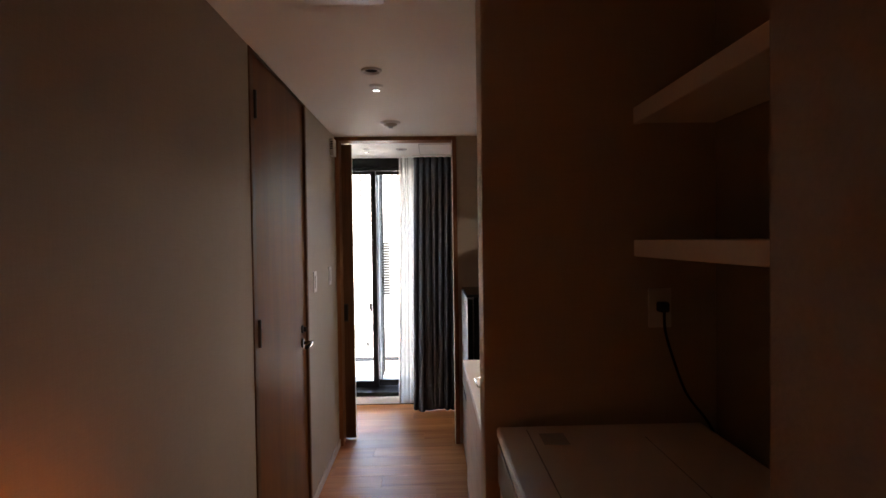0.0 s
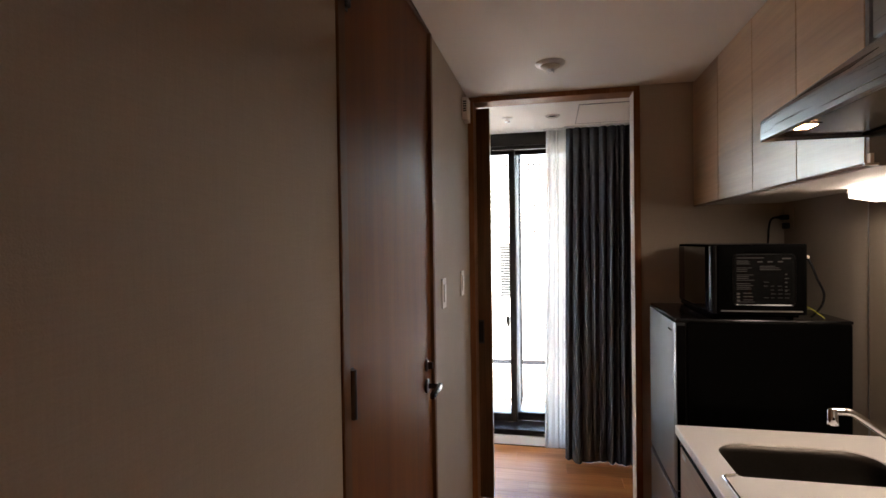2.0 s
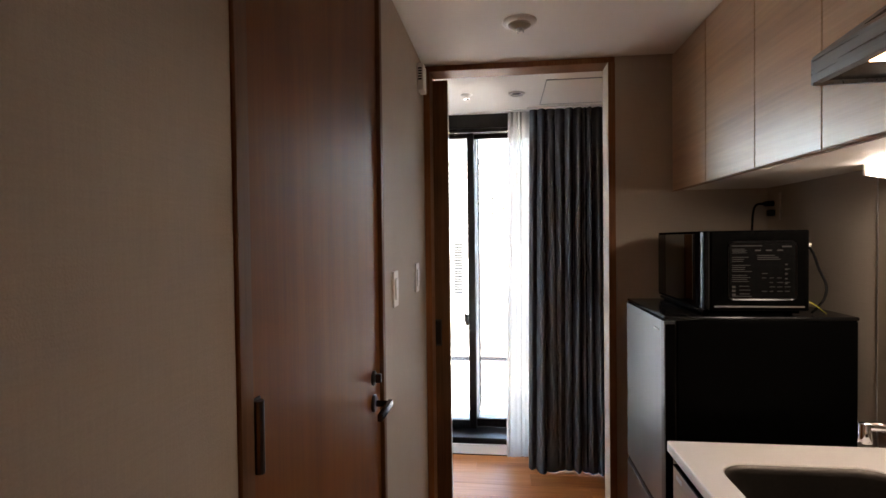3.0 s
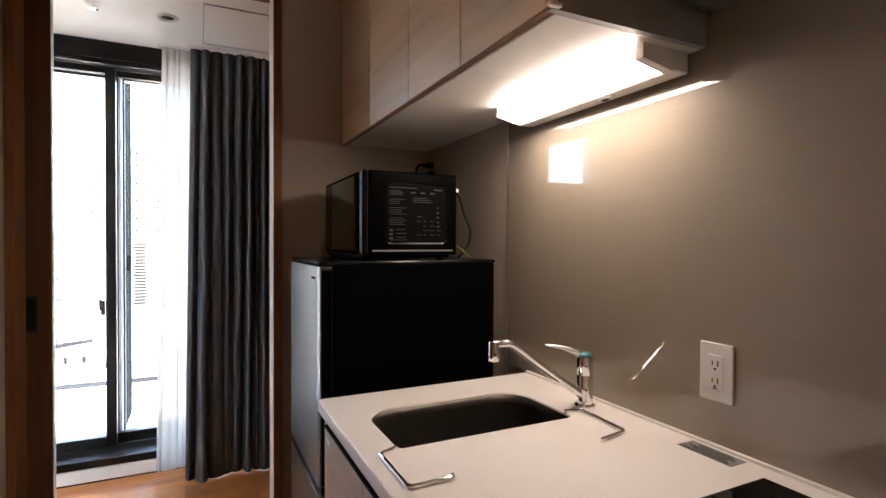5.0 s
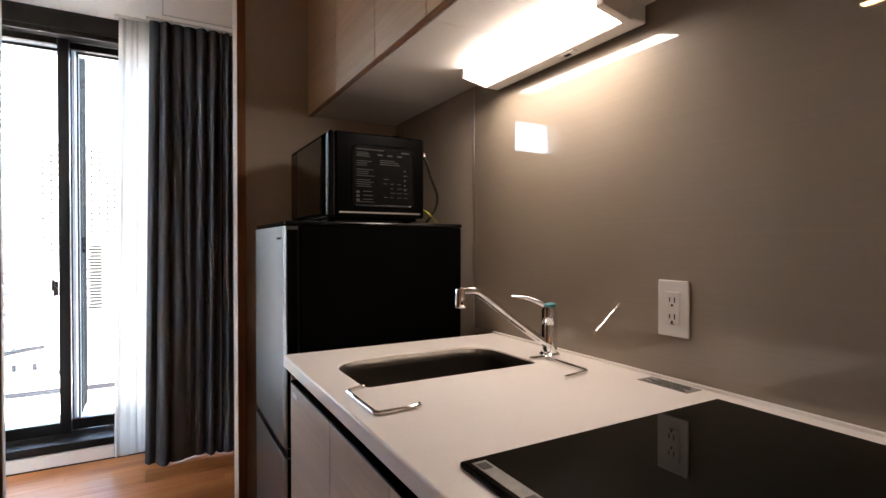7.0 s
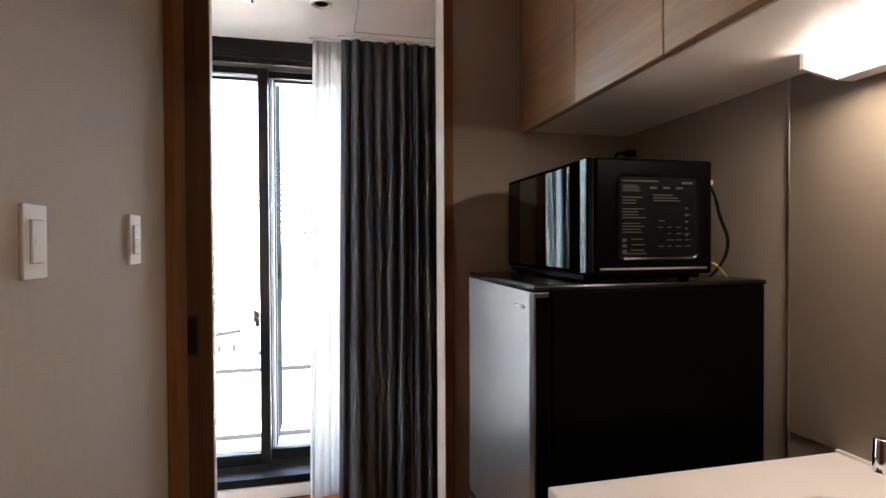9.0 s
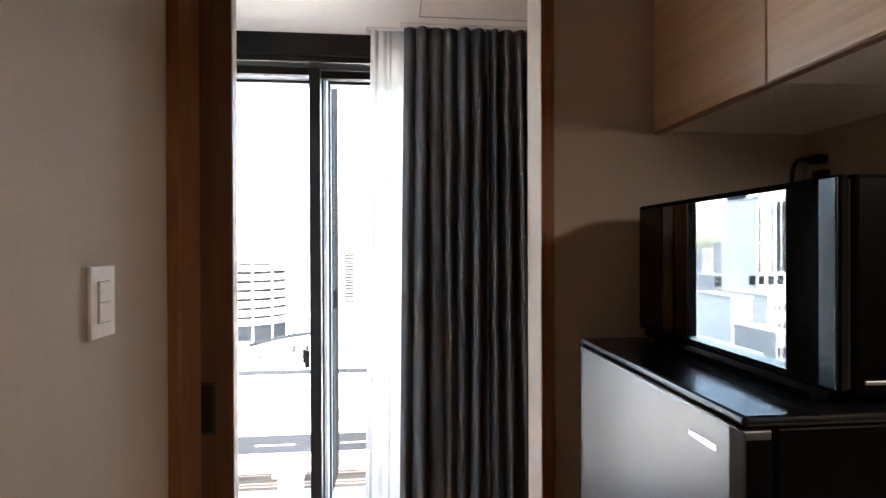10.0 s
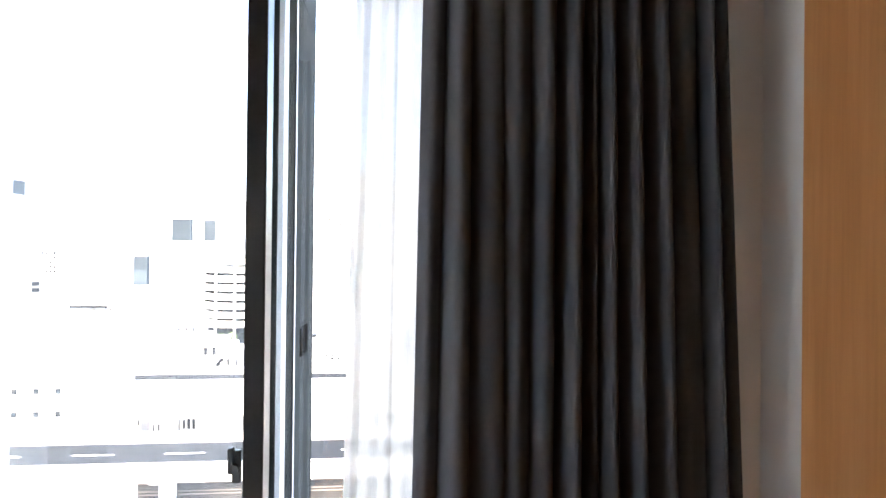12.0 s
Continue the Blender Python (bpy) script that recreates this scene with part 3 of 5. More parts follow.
# ---------------- window ----------------
wx0, wx1 = WIN0, WIN1
FY = 4.79
w1 = struct("window_1", join(box(wx0, wx1, FY, FY + 0.20, 2.215, CZ - 0.001, 0.003), box(wx0, wx1, FY - 0.012, FY + 0.20, 0.064, 0.105, 0.003), box(wx0, wx0 + 0.045, FY, FY + 0.2, 0.105, 2.215, 0.003), box(wx1 - 0.045, wx1, FY, FY + 0.2, 0.105, 2.215, 0.003)), WINFRAME,
            "tall bronze aluminium double sliding window, closed, with an added west part for daylight", "window")
part("track_rail", box(wx0 + 0.045, wx1 - 0.045, FY + 0.02, FY + 0.035, 2.19, 2.218), WINFRAME, w1)
def sash(name, x0, x1, y, stile_w, rail_b, rail_t):
    s = part(name, join(box(x0, x0 + stile_w, y, y + 0.036, 0.107, 2.212, 0.003), box(x1 - stile_w, x1, y, y + 0.036, 0.107, 2.212, 0.003),
                        box(x0 + stile_w, x1 - stile_w, y + 0.002, y + 0.034, 0.107, 0.107 + rail_b, 0.002), box(x0 + stile_w, x1 - stile_w, y + 0.002, y + 0.034, 2.212 - rail_t, 2.212, 0.002)), WINFRAME, w1)
    g = part("pane", box(x0 + stile_w - 0.005, x1 - stile_w + 0.005, y + 0.015, y + 0.021, 0.107 + rail_b - 0.004, 2.212 - rail_t + 0.004), GLASS, s)
    g.visible_shadow = False
    return s
part("post", box(-1.215, -1.165, FY, 4.936, 0.105, 2.215, 0.003), WINFRAME, w1)
# next two sashes fill the added daylight opening
sash("sash", -2.64, -1.192, 4.978, 0.046, 0.06, 0.035)
sash("sash", wx0 + 0.03, -2.59, 4.938, 0.046, 0.06, 0.035)
in_l = sash("sash", -1.19, -0.391, 4.938, 0.050, 0.06, 0.035)
in_r = sash("sash", -0.440, wx1 - 0.03, 4.978, 0.046, 0.06, 0.035)
lt = part("latch", join(box(-0.464, -0.442, 4.930, 4.944, 0.845, 0.925, 0.003), box(-0.470, -0.456, 4.915, 4.934, 0.872, 0.935, 0.003), cyl((-0.455, 4.928, 0.885), 0.011, 0.012, "-y", 14)), MATTBLACK, in_l, "black crescent latch")
# outer window, set back behind a narrow cavity
w2 = struct("window_2", join(box(wx0 - 0.05, wx0 + 0.02, 5.0, 5.36, 0.10, 2.235), box(wx1 - 0.02, wx1 + 0.05, 5.0, 5.36, 0.10, 2.235)), OUTFRAME,
            "grey-green aluminium outer window frame", "window")
part("head", box(wx0 - 0.05, wx1 + 0.05, 5.16, 5.36, 2.245, CZ - 0.001, 0.003), REVEAL, w2, "pale aluminium head")
part("head_bead", box(wx0 + 0.02, wx1 - 0.02, 5.235, 5.25, 2.233, 2.2445), OUTFRAME, w2)
part("sill", box(wx0 - 0.05, wx1 + 0.05, 5.16, 5.36, 0.056, 0.10, 0.003), REVEAL, w2, "pale aluminium sill")
part("mullion", box(-0.455, -0.383, 5.13, 5.60, 0.10, 2.235, 0.003), OUTFRAME, w2)
part("glazing_strip", box(-0.395, -0.380, 5.075, 5.128, 0.10, 2.235, 0.002), REVEAL, w2, "pale aluminium strip")
part("mullion_cap", box(-0.455, -0.383, 5.361, 5.60, 2.235, 2.7), OUTFRAME, w2)
part("outer_pull", box(-0.383, -0.376, 5.35, 5.455, 1.066, 1.16, 0.002), PULLBLACK, w2, "black recessed pull")
part("seal_strip", box(-0.3825, -0.3815, 5.25, 5.262, 0.10, 2.235), REVEAL, w2)
part("sill_plate", box(wx0, wx1, 4.995, 5.16, 0.066, 0.078, 0.002), STEEL, w2)
# mullion of the added west part, whose outer panes follow below
part("mullion", box(-2.70, -2.63, 5.16, 5.40, 0.10, 2.235, 0.003), OUTFRAME, w2)
part("jamb", box(-1.30, -1.24, 5.016, 5.31, 0.10, 2.235, 0.003), LITJAMB, w2, "pale aluminium jamb, lightened in colour for strong daylight")
for x0, x1 in ((wx0 + 0.02, -2.70), (-2.63, -1.30), (-1.24, -0.455), (-0.383, wx1 - 0.02)):
    g = part("pane", box(x0, x1, 5.24, 5.246, 0.10, 2.235), GLASS, w2)
    g.visible_shadow = False
part("soffit", box(wx0, wx1, 4.99, 5.158, 2.283, CZ - 0.002), REVEAL, w2)

# ---------------- curtains ----------------
def drape(name, x0, x1, y_top, y_bot, z0, z1, folds, amp0, amp1, seed, material, label, flare=0.0, sharp=0.9, fade=0.35):
    """cloth gathered at the top: round ridges, narrow valleys, folds that drift and die out on the way down"""
    rng = random.Random(seed)
    per, rows = 16, 36
    width = [rng.uniform(0.4, 1.8) for _ in range(folds)]
    grow = [rng.uniform(0.6, 1.7) for _ in range(folds)]
    deep = [rng.uniform(0.35, 1.5) for _ in range(folds)]
    weak = [1.0 if rng.random() > fade else rng.uniform(0.15, 0.4) for _ in range(folds)]
    lean = [rng.uniform(-1.0, 1.0) for _ in range(folds)]
    bm = bmesh.new()
    grid = []
    for j in range(rows + 1):
        t = j / rows                       # 0 at the top
        wd = [w * (1 + (g - 1) * t) for w, g in zip(width, grow)]
        edges = [0.0]
        for w in wd:
            edges.append(edges[-1] + w)
        amp = amp0 + (amp1 - amp0) * min(1.0, t * 3.0) ** 0.7
        line = []
        for k in range(folds):
            a = amp * deep[k] * (1 + (weak[k] - 1) * t)
            for i in range(per + (k == folds - 1)):
                f = i / per
                u = (edges[k] + f * wd[k]) / edges[-1]
                skew = f + 0.10 * lean[k] * math.sin(2 * math.pi * f) * (0.4 + t)
                ridge = max(0.0, math.sin(math.pi * min(max(skew, 0.0), 1.0))) ** sharp
                soft = (0.004 * math.sin(9 * u + 5 * t) + 0.3 * amp1 * math.sin(14.5 * u + 1.1 + 0.8 * t)) * t
                x = x0 + (x1 - x0) * u - flare * t * (1 - u) + 0.006 * lean[k] * t * math.sin(math.pi * f)
                line.append(bm.verts.new((x, y_top + (y_bot - y_top) * t ** 1.3 - a * (ridge - 0.5) + soft, z1 + (z0 - z1) * t)))
        grid.append(line)
    for p, q in zip(grid, grid[1:]):
        for i in range(len(p) - 1):
            bm.faces.new((p[i], p[i + 1], q[i + 1], q[i]))
    ob = solid(name, bm, material, label, "curtain")
    for poly in ob.data.polygons:
        poly.use_smooth = True
    return ob

dark = drape("blackout_curtain", -0.012, 0.615, 4.672, 4.545, 0.006, CZ - 0.016, 13, 0.034, 0.066, 5, DRAPE, "charcoal grey pleated blackout curtain drawn aside, nearly touching the floor", 0.03)
sol = dark.modifiers.new("cloth", "SOLIDIFY")
sol.thickness = 0.003
sheer = drape("sheer_curtain", -0.152, 0.10, 4.722, 4.66, 0.035, CZ - 0.003, 7, 0.012, 0.02, 9, SHEER, "white translucent sheer curtain drawn aside by the window", 0.03, 1.3, 0.4)
rail = thing("curtain_rail", (0.2, 4.70, CZ), "white double curtain track under the ceiling", "curtain rail")
part("track", box(-0.03, 0.70, 4.66, 4.685, CZ - 0.012, CZ, 0.002), WHITEPLASTIC, rail)
part("track", box(-0.17, 0.70, 4.71, 4.735, CZ - 0.012, CZ, 0.002), WHITEPLASTIC, rail)

# ---------------- kitchen ----------------
KY0, KY1, KF, TOP = 1.666, 2.986, 0.311, 0.825
# glossy wall panel and its edge strip
struct("kitchen_wall_panel", box(EX - 0.004, EX - 0.0005, KY0 + 0.002, 3.108, 0.826, 1.90), PANEL, "glossy taupe kitchen splash panel on the wall", "wall panel")
struct("panel_trim", box(EX - 0.006, EX - 0.0005, 3.108, 3.114, 0.0, 1.72, 0.001), STEEL, "thin metal edge strip of the splash panel", "trim")

# base cabinets
unit_edges = [1.668, 1.985, 2.31, 2.62, 2.975]
for a, b in zip(unit_edges, unit_edges[1:]):
    c = thing("base_cabinet", ((KF + EX) / 2, (a + b) / 2, 0.0), "kitchen base cabinet with light wood door and black finger groove", "cabinet", "kitchen base cabinets")
    part("body", box(0.35, EX - 0.006, a, b, 0.08, 0.60), BLACK, c)
    part("door", box(0.327, 0.347, a + 0.0015, b - 0.0015, 0.085, 0.752, 0.0015), LOWWOOD, c)
    # strip coloured black so it reads as shade in the gap under the worktop
    part("gap_strip", box(0.325, 0.349, a + 0.001, b - 0.001, 0.7525, 0.7575, 0.001), BLACK, c, "thin strip blackened to continue the gap's shade")
    part("groove", box(0.352, 0.37, a, b, 0.755, 0.792), HOLE, c)
    part("plinth", box(0.38, 0.395, a, b, 0.0, 0.08), BLACK, c)
part("end_panel", box(0.33, EX - 0.004, 2.976, 2.984, 0.0, 0.79), LOWWOOD, c)
tag = part("name_plate", box(0.3255, 0.328, 2.90, 2.945, 0.722, 0.735), STEEL, c, "small metal badge")

# worktop with a sink cut-out
def sink_line(g):
    """rounded far corners, tight near corners; g widens it"""
    out = []
    for cx, cy, r, a in ((0.845 - 0.085, 2.838 - 0.085, 0.085 + g, 0), (0.392 + 0.085, 2.838 - 0.085, 0.085 + g, 90), (0.392 + 0.014, 2.584 + 0.014, 0.014 + max(g, -0.01), 180), (0.845 - 0.014, 2.584 + 0.014, 0.014 + max(g, -0.01), 270)):
        for i in range(9):
            t = radians(a + 90 * i / 8)
            out.append((cx + r * math.cos(t), cy + r * math.sin(t)))
    return out
sink_out = sink_line(0.0)
def holed_slab(outer, hole, z0, z1):
    bm = bmesh.new()
    def loop(pts, z):
        vs = [bm.verts.new((x, y, z)) for x, y in pts]
        return vs, [bm.edges.new((vs[i], vs[(i + 1) % len(vs)])) for i in range(len(vs))]
    sides = []
    for z in (z0, z1):
        vo, eo = loop(outer, z)
        vh, eh = loop(hole, z)
        bmesh.ops.triangle_fill(bm, edges=eo + eh, use_beauty=True, use_dissolve=False)
        sides.append((vo, vh))
    for which in (0, 1):
        lo, hi = sides[0][which], sides[1][which]
        for i in range(len(lo)):
            bm.faces.new((lo[i], lo[(i + 1) % len(lo)], hi[(i + 1) % len(hi)], hi[i]))
    bmesh.ops.recalc_face_normals(bm, faces=bm.faces)
    return bm
wt = thing("worktop", (0.65, 2.3, TOP - 0.033), "white composite kitchen worktop with a small rear upstand", "worktop")
slab = holed_slab([(KF, KY0), (EX - 0.006, KY0), (EX - 0.006, KY1), (KF, KY1)], sink_out, TOP - 0.033, TOP)
sl = part("slab", slab, STONE, wt)
bv = sl.modifiers.new("edge", "BEVEL")
bv.width, bv.segments, bv.limit_method, bv.angle_limit = 0.004, 2, "ANGLE", radians(50)
part("upstand", box(EX - 0.014, EX - 0.0045, KY0 + 0.001, KY1 - 0.002, TOP - 0.001, TOP + 0.006), STONE, wt)

# sink bowl under the cut-out
sk = thing("kitchen_sink", (0.62, 2.71, 0.652), "brushed steel sink bowl set under the worktop", "sink")
bm = bmesh.new()
levels = [(-0.0012, TOP - 0.004), (-0.003, TOP - 0.03), (-0.010, 0.69), (-0.018, 0.668), (-0.04, 0.656), (-0.08, 0.652)]
rings = []
for grow, z in levels:
    rings.append([bm.verts.new((x, y, z)) for x, y in sink_line(grow)])
for a, b in zip(rings, rings[1:]):
    for i in range(len(a)):
        bm.faces.new((a[i], a[(i + 1) % len(a)], b[(i + 1) % len(b)], b[i]))
bm.faces.new(rings[-1])
bmesh.ops.recalc_face_normals(bm, faces=bm.faces)
for f in bm.faces:
    f.normal_flip()
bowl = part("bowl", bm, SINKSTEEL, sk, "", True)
sp = bowl.modifiers.new("sheet", "SOLIDIFY")
sp.thickness, sp.offset = 0.001, 1.0
part("drain", lathe((0.62, 2.71, 0.653), [(0.055, 0), (0.055, 0.003), (0.045, 0.004), (0.03, 0.001)], "z", 28), STEEL, sk, "round steel drain", True)

# tap
tp = thing("kitchen_tap", (0.928, 2.632, TOP), "chrome single-lever kitchen tap with a long angled spout", "tap")
tx, ty = 0.928, 2.632
part("base_flange", lathe((tx, ty, TOP), [(0.027, 0), (0.027, 0.005), (0.023, 0.009), (0.02, 0.009)], "z", 28), CHROME, tp, "", True)
part("body", lathe((tx, ty, TOP + 0.008), [(0.0205, 0), (0.0205, 0.072), (0.0195, 0.0745), (0.0195, 0.0765), (0.0205, 0.079), (0.0205, 0.112), (0.017, 0.122), (0.0, 0.127)], "z", 28), CHROME, tp, "", True)
spout = part("spout", tube([(tx - 0.012, ty, TOP + 0.032), (tx - 0.055, ty + 0.002, TOP + 0.060), (tx - 0.15, ty + 0.006, TOP + 0.128), (tx - 0.205, ty + 0.009, TOP + 0.168), (tx - 0.228, ty + 0.010, TOP + 0.180), (tx - 0.255, ty + 0.011, TOP + 0.181), (tx - 0.272, ty + 0.012, TOP + 0.180)], 0.0105, 16), CHROME, tp, "", True)
part("outlet", join(cyl((tx - 0.270, ty + 0.012, TOP + 0.142), 0.0145, 0.047, "z", 20, 0.0125, 0.002)), CHROME, spout, "", True)
part("lever", tube([(tx + 0.002, ty, TOP + 0.128), (tx - 0.02, ty + 0.012, TOP + 0.140), (tx - 0.05, ty + 0.03, TOP + 0.152), (tx - 0.088, ty + 0.05, TOP + 0.158)], [0.010, 0.0028], 12), CHROME, tp, "flat chrome lever", True)
part("lever_cap", lathe((tx, ty, TOP + 0.131), [(0.0175, 0), (0.017, 0.006), (0.013, 0.009), (0.0, 0.010)], "z", 24), TEAL, tp, "teal tap cap", True)

# two loose wire handles of the sink rack
def wire_handle(pts, label):
    return solid("rack_handle", tube(pts, 0.0042, 10, 0), CHROME, label, "rack handle", "sink rack handles", True)
zt = TOP + 0.0045
wire_handle([(0.386, 2.580, zt), (0.352, 2.566, zt), (0.345, 2.560, zt), (0.346, 2.418, zt), (0.352, 2.410, zt), (0.425, 2.412, zt), (0.432, 2.414, zt), (0.434, 2.420, zt)], "bent chrome wire handle lying flat on the worktop")
wire_handle([(0.842, 2.604, zt), (0.846, 2.612, zt), (0.888, 2.606, zt), (0.893, 2.600, zt), (0.882, 2.452, zt), (0.876, 2.446, zt), (0.800, 2.432, zt), (0.794, 2.424, zt)], "bent chrome wire handle lying beside the tap")

# induction hob
hb = thing("induction_hob", (0.65, 1.92, TOP), "black glass induction hob set into the worktop", "hob")
part("glass_top", box(0.366, 0.930, 1.672, 2.168, TOP, TOP + 0.009, 0.004, 2), BLACKGLASS, hb)
part("control_strip", box(0.376, 0.398, 1.80, 2.152, TOP + 0.0092, TOP + 0.0098), mottled(mat("strip_grey", (0.2, 0.19, 0.17), 0.5), (0.13, 0.12, 0.105), (0.25, 0.235, 0.21), 60, 500, 0.02), hb, "grey printed control strip")
for i in range(3):
    part("print_bar", box(0.379, 0.394, 2.128 - i * 0.1, 2.146 - i * 0.1, TOP + 0.0099, TOP + 0.0103), INK, hb)

# warning label on the worktop
lb = thing("worktop_label", (0.956, 2.29, TOP), "grey metallic notice label stuck on the worktop", "label")
part("sticker", box(0.932, 0.980, 2.231, 2.351, TOP + 0.0002, TOP + 0.0010), mottled(mat("label_grey", (0.2, 0.19, 0.18), 0.4), (0.17, 0.16, 0.15), (0.25, 0.24, 0.22), 30, 300, 0.02), lb)
for i in range(6):
    part("print_bar", box(0.936 + 0.007 * i, 0.939 + 0.007 * i, 2.24 + 0.006 * (i % 3), 2.342 - 0.01 * ((i * 2) % 3), TOP + 0.0011, TOP + 0.0014), LABELBLACK, lb)

# wall socket
so = thing("wall_socket", (EX, 2.307, 0.92), "white double wall socket on the splash panel", "socket")
pf = EX - 0.0045
part("plate", box(pf - 0.006, pf, 2.270, 2.345, 0.921, 1.043, 0.0025, 2), WHITEPLASTIC, so)
ins = part("insert", box(pf - 0.0078, pf - 0.005, 2.2905, 2.3245, 0.946, 1.018, 0.001), WHITEPLASTIC, so)
for zc in (1.000, 0.964):
    part("slot", box(pf - 0.0083, pf - 0.0075, 2.3125, 2.3150, zc - 0.004, zc + 0.0055), HOLE, ins)
    part("slot", box(pf - 0.0083, pf - 0.0075, 2.3005, 2.3030, zc - 0.005, zc + 0.0065), HOLE, ins)
    part("earth_hole", cyl((pf - 0.0083, 2.3078, zc - 0.011), 0.0028, 0.0008, "x", 10), HOLE, ins)
part("button", box(pf - 0.0083, pf - 0.0075, 2.302, 2.313, 0.9475, 0.9495), HOLE, ins)

# wall cabinets
CF, CB = 0.588, 1.672
for a, b in ((2.355, 2.69), (2.69, 3.025), (3.025, 3.41), (3.41, 3.796)):
    c = thing("wall_cabinet", (0.79, (a + b) / 2, CB), "light wood wall cabinet hung under the ceiling", "cabinet", "kitchen wall cabinets")
    part("body", box(CF + 0.019, EX - 0.005, a + 0.0005, b - 0.0005, CB + 0.006, CZ - 0.003), CABUNDER, c)
    part("door", box(CF, CF + 0.018, a + 0.002, b - 0.002, CB + 0.004, CZ - 0.008, 0.0012), CABWOOD, c)
    part("door_edge", box(CF - 0.0005, CF + 0.0185, a + 0.001, b - 0.001, CB - 0.001, CB + 0.0035, 0.0008), CABEDGE, c, "brown lower door edge")
    if a < 2.99:
        part("bottom_panel", box(CF + 0.02, EX - 0.006, a + 0.0006, b - 0.0006, CB - 0.004, CB + 0.0055), CABUNDER, c)
part("side_panel", box(CF + 0.001, EX - 0.006, 2.339, 2.354, CB - 0.004, CZ - 0.004), GREYPLASTIC, bpy.data.objects["wall_cabinet"])
part("corner_bracket", join(box(CF - 0.014, CF + 0.014, 2.326, 2.3385, CB - 0.004, CB + 0.002, 0.001), box(CF - 0.004, CF + 0.004, 2.326, 2.3385, CB + 0.002, CB + 0.024, 0.001)), WHITEPLASTIC, bpy.data.objects["wall_cabinet"], "small metal corner bracket")

# lamp under the cabinets
ul = thing("under_cabinet_lamp", (0.92, 2.66, CB), "white under-cabinet strip lamp, lit, with a pull switch", "lamp")
prof = [(0.8545, CB - 0.006), (0.8545, CB - 0.034), (0.934, CB - 0.048), (0.934, CB - 0.006)]
part("diffuser", prism(prof, "y", 2.398, 2.938, 0.002), LAMPGLOW, ul, "glowing white diffuser")
part("front_lens", box(0.8515, 0.854, 2.398, 2.938, CB - 0.034, CB - 0.006, 0.0005), LAMPFRONT, ul, "glowing white front lens")
part("housing", box(0.9345, 0.985, 2.374, 2.95, CB - 0.052, CB - 0.0045, 0.003), WHITEPLASTIC, ul)
part("end_cap", prism([(0.849, CB - 0.0045), (0.849, CB - 0.037), (0.934, CB - 0.053), (0.934, CB - 0.0045)], "y", 2.374, 2.397, 0.001), WHITEPLASTIC, ul)
part("end_cap", prism([(0.849, CB - 0.0045), (0.849, CB - 0.037), (0.934, CB - 0.053), (0.934, CB - 0.0045)], "y", 2.939, 2.95, 0.001), WHITEPLASTIC, ul)
swl = part("switch", box(0.945, 0.965, 2.565, 2.615, CB - 0.056, CB - 0.0515, 0.001), WHITEPLASTIC, ul)
part("switch_slot", box(0.950, 0.960, 2.585, 2.605, CB - 0.058, CB - 0.0555), HOLE, swl)

# range hood
HY0, HY1 = 1.69, 2.312
hd = thing("range_hood", (0.65, 2.0, 1.73), "silver range hood with a slanted front and a small lit lamp", "range hood")
part("canopy", prism([(0.354, 1.733), (0.354, 1.778), (0.60, 1.955), (0.60, 1.93), (0.372, 1.766), (0.372, 1.733)], "y", HY0, HY1, 0.0015), HOODSTEEL, hd)
part("end_plate", prism([(0.356, 1.731), (0.356, 1.776), (0.60, 1.953), (EX - 0.006, 1.953), (EX - 0.006, 1.731)], "y", HY1 + 0.0005, HY1 + 0.006), HOODSTEEL, hd)
part("end_plate", prism([(0.356, 1.731), (0.356, 1.776), (0.60, 1.953), (EX - 0.006, 1.953), (EX - 0.006, 1.731)], "y", HY0 - 0.006, HY0 - 0.0005), HOODSTEEL, hd)
part("front_underside", box(0.373, 0.56, HY0, HY1, 1.738, 1.750), HOODBLACK, hd, "dark glossy underside")
part("rim", box(0.561, 0.58, HY0, HY1, 1.734, 1.77), BLACK, hd)
part("filter", box(0.581, 0.90, HY0, HY1, 1.770, 1.776), BLACK, hd, "black grease filter")
part("back_panel", box(0.901, EX - 0.006, HY0, HY1, 1.734, 1.78), HOODSTEEL, hd)
part("top_plate", box(0.60, EX - 0.007, HY0, HY1, 1.942, 1.953), HOODSTEEL, hd)
part("duct_cover", box(0.592, EX - 0.008, HY0 - 0.02, HY1 + 0.02, 1.956, CZ - 0.003, 0.002), HOODSTEEL, hd, "grey steel cover above the hood")
cp = part("control_panel", prism([(0.386, 1.8022), (0.389, 1.7995), (0.436, 1.8334), (0.433, 1.8362)], "y", 2.02, 2.23), BLACK, hd, "black button panel")
for i in range(5):
    part("button", prism([(0.400, 1.8122), (0.402, 1.8105), (0.422, 1.8245), (0.420, 1.8265)], "y", 2.032 + 0.04 * i, 2.058 + 0.04 * i), GREYPLASTIC, cp)
lm = part("lamp_housing", box(0.377, 0.411, 2.158, 2.218, 1.7365, 1.7385, 0.0005), HOODBLACK, hd)
part("lamp_lens", box(0.381, 0.406, 2.166, 2.210, 1.7352, 1.7364), HOODGLOW, lm, "glowing warm lamp lens")

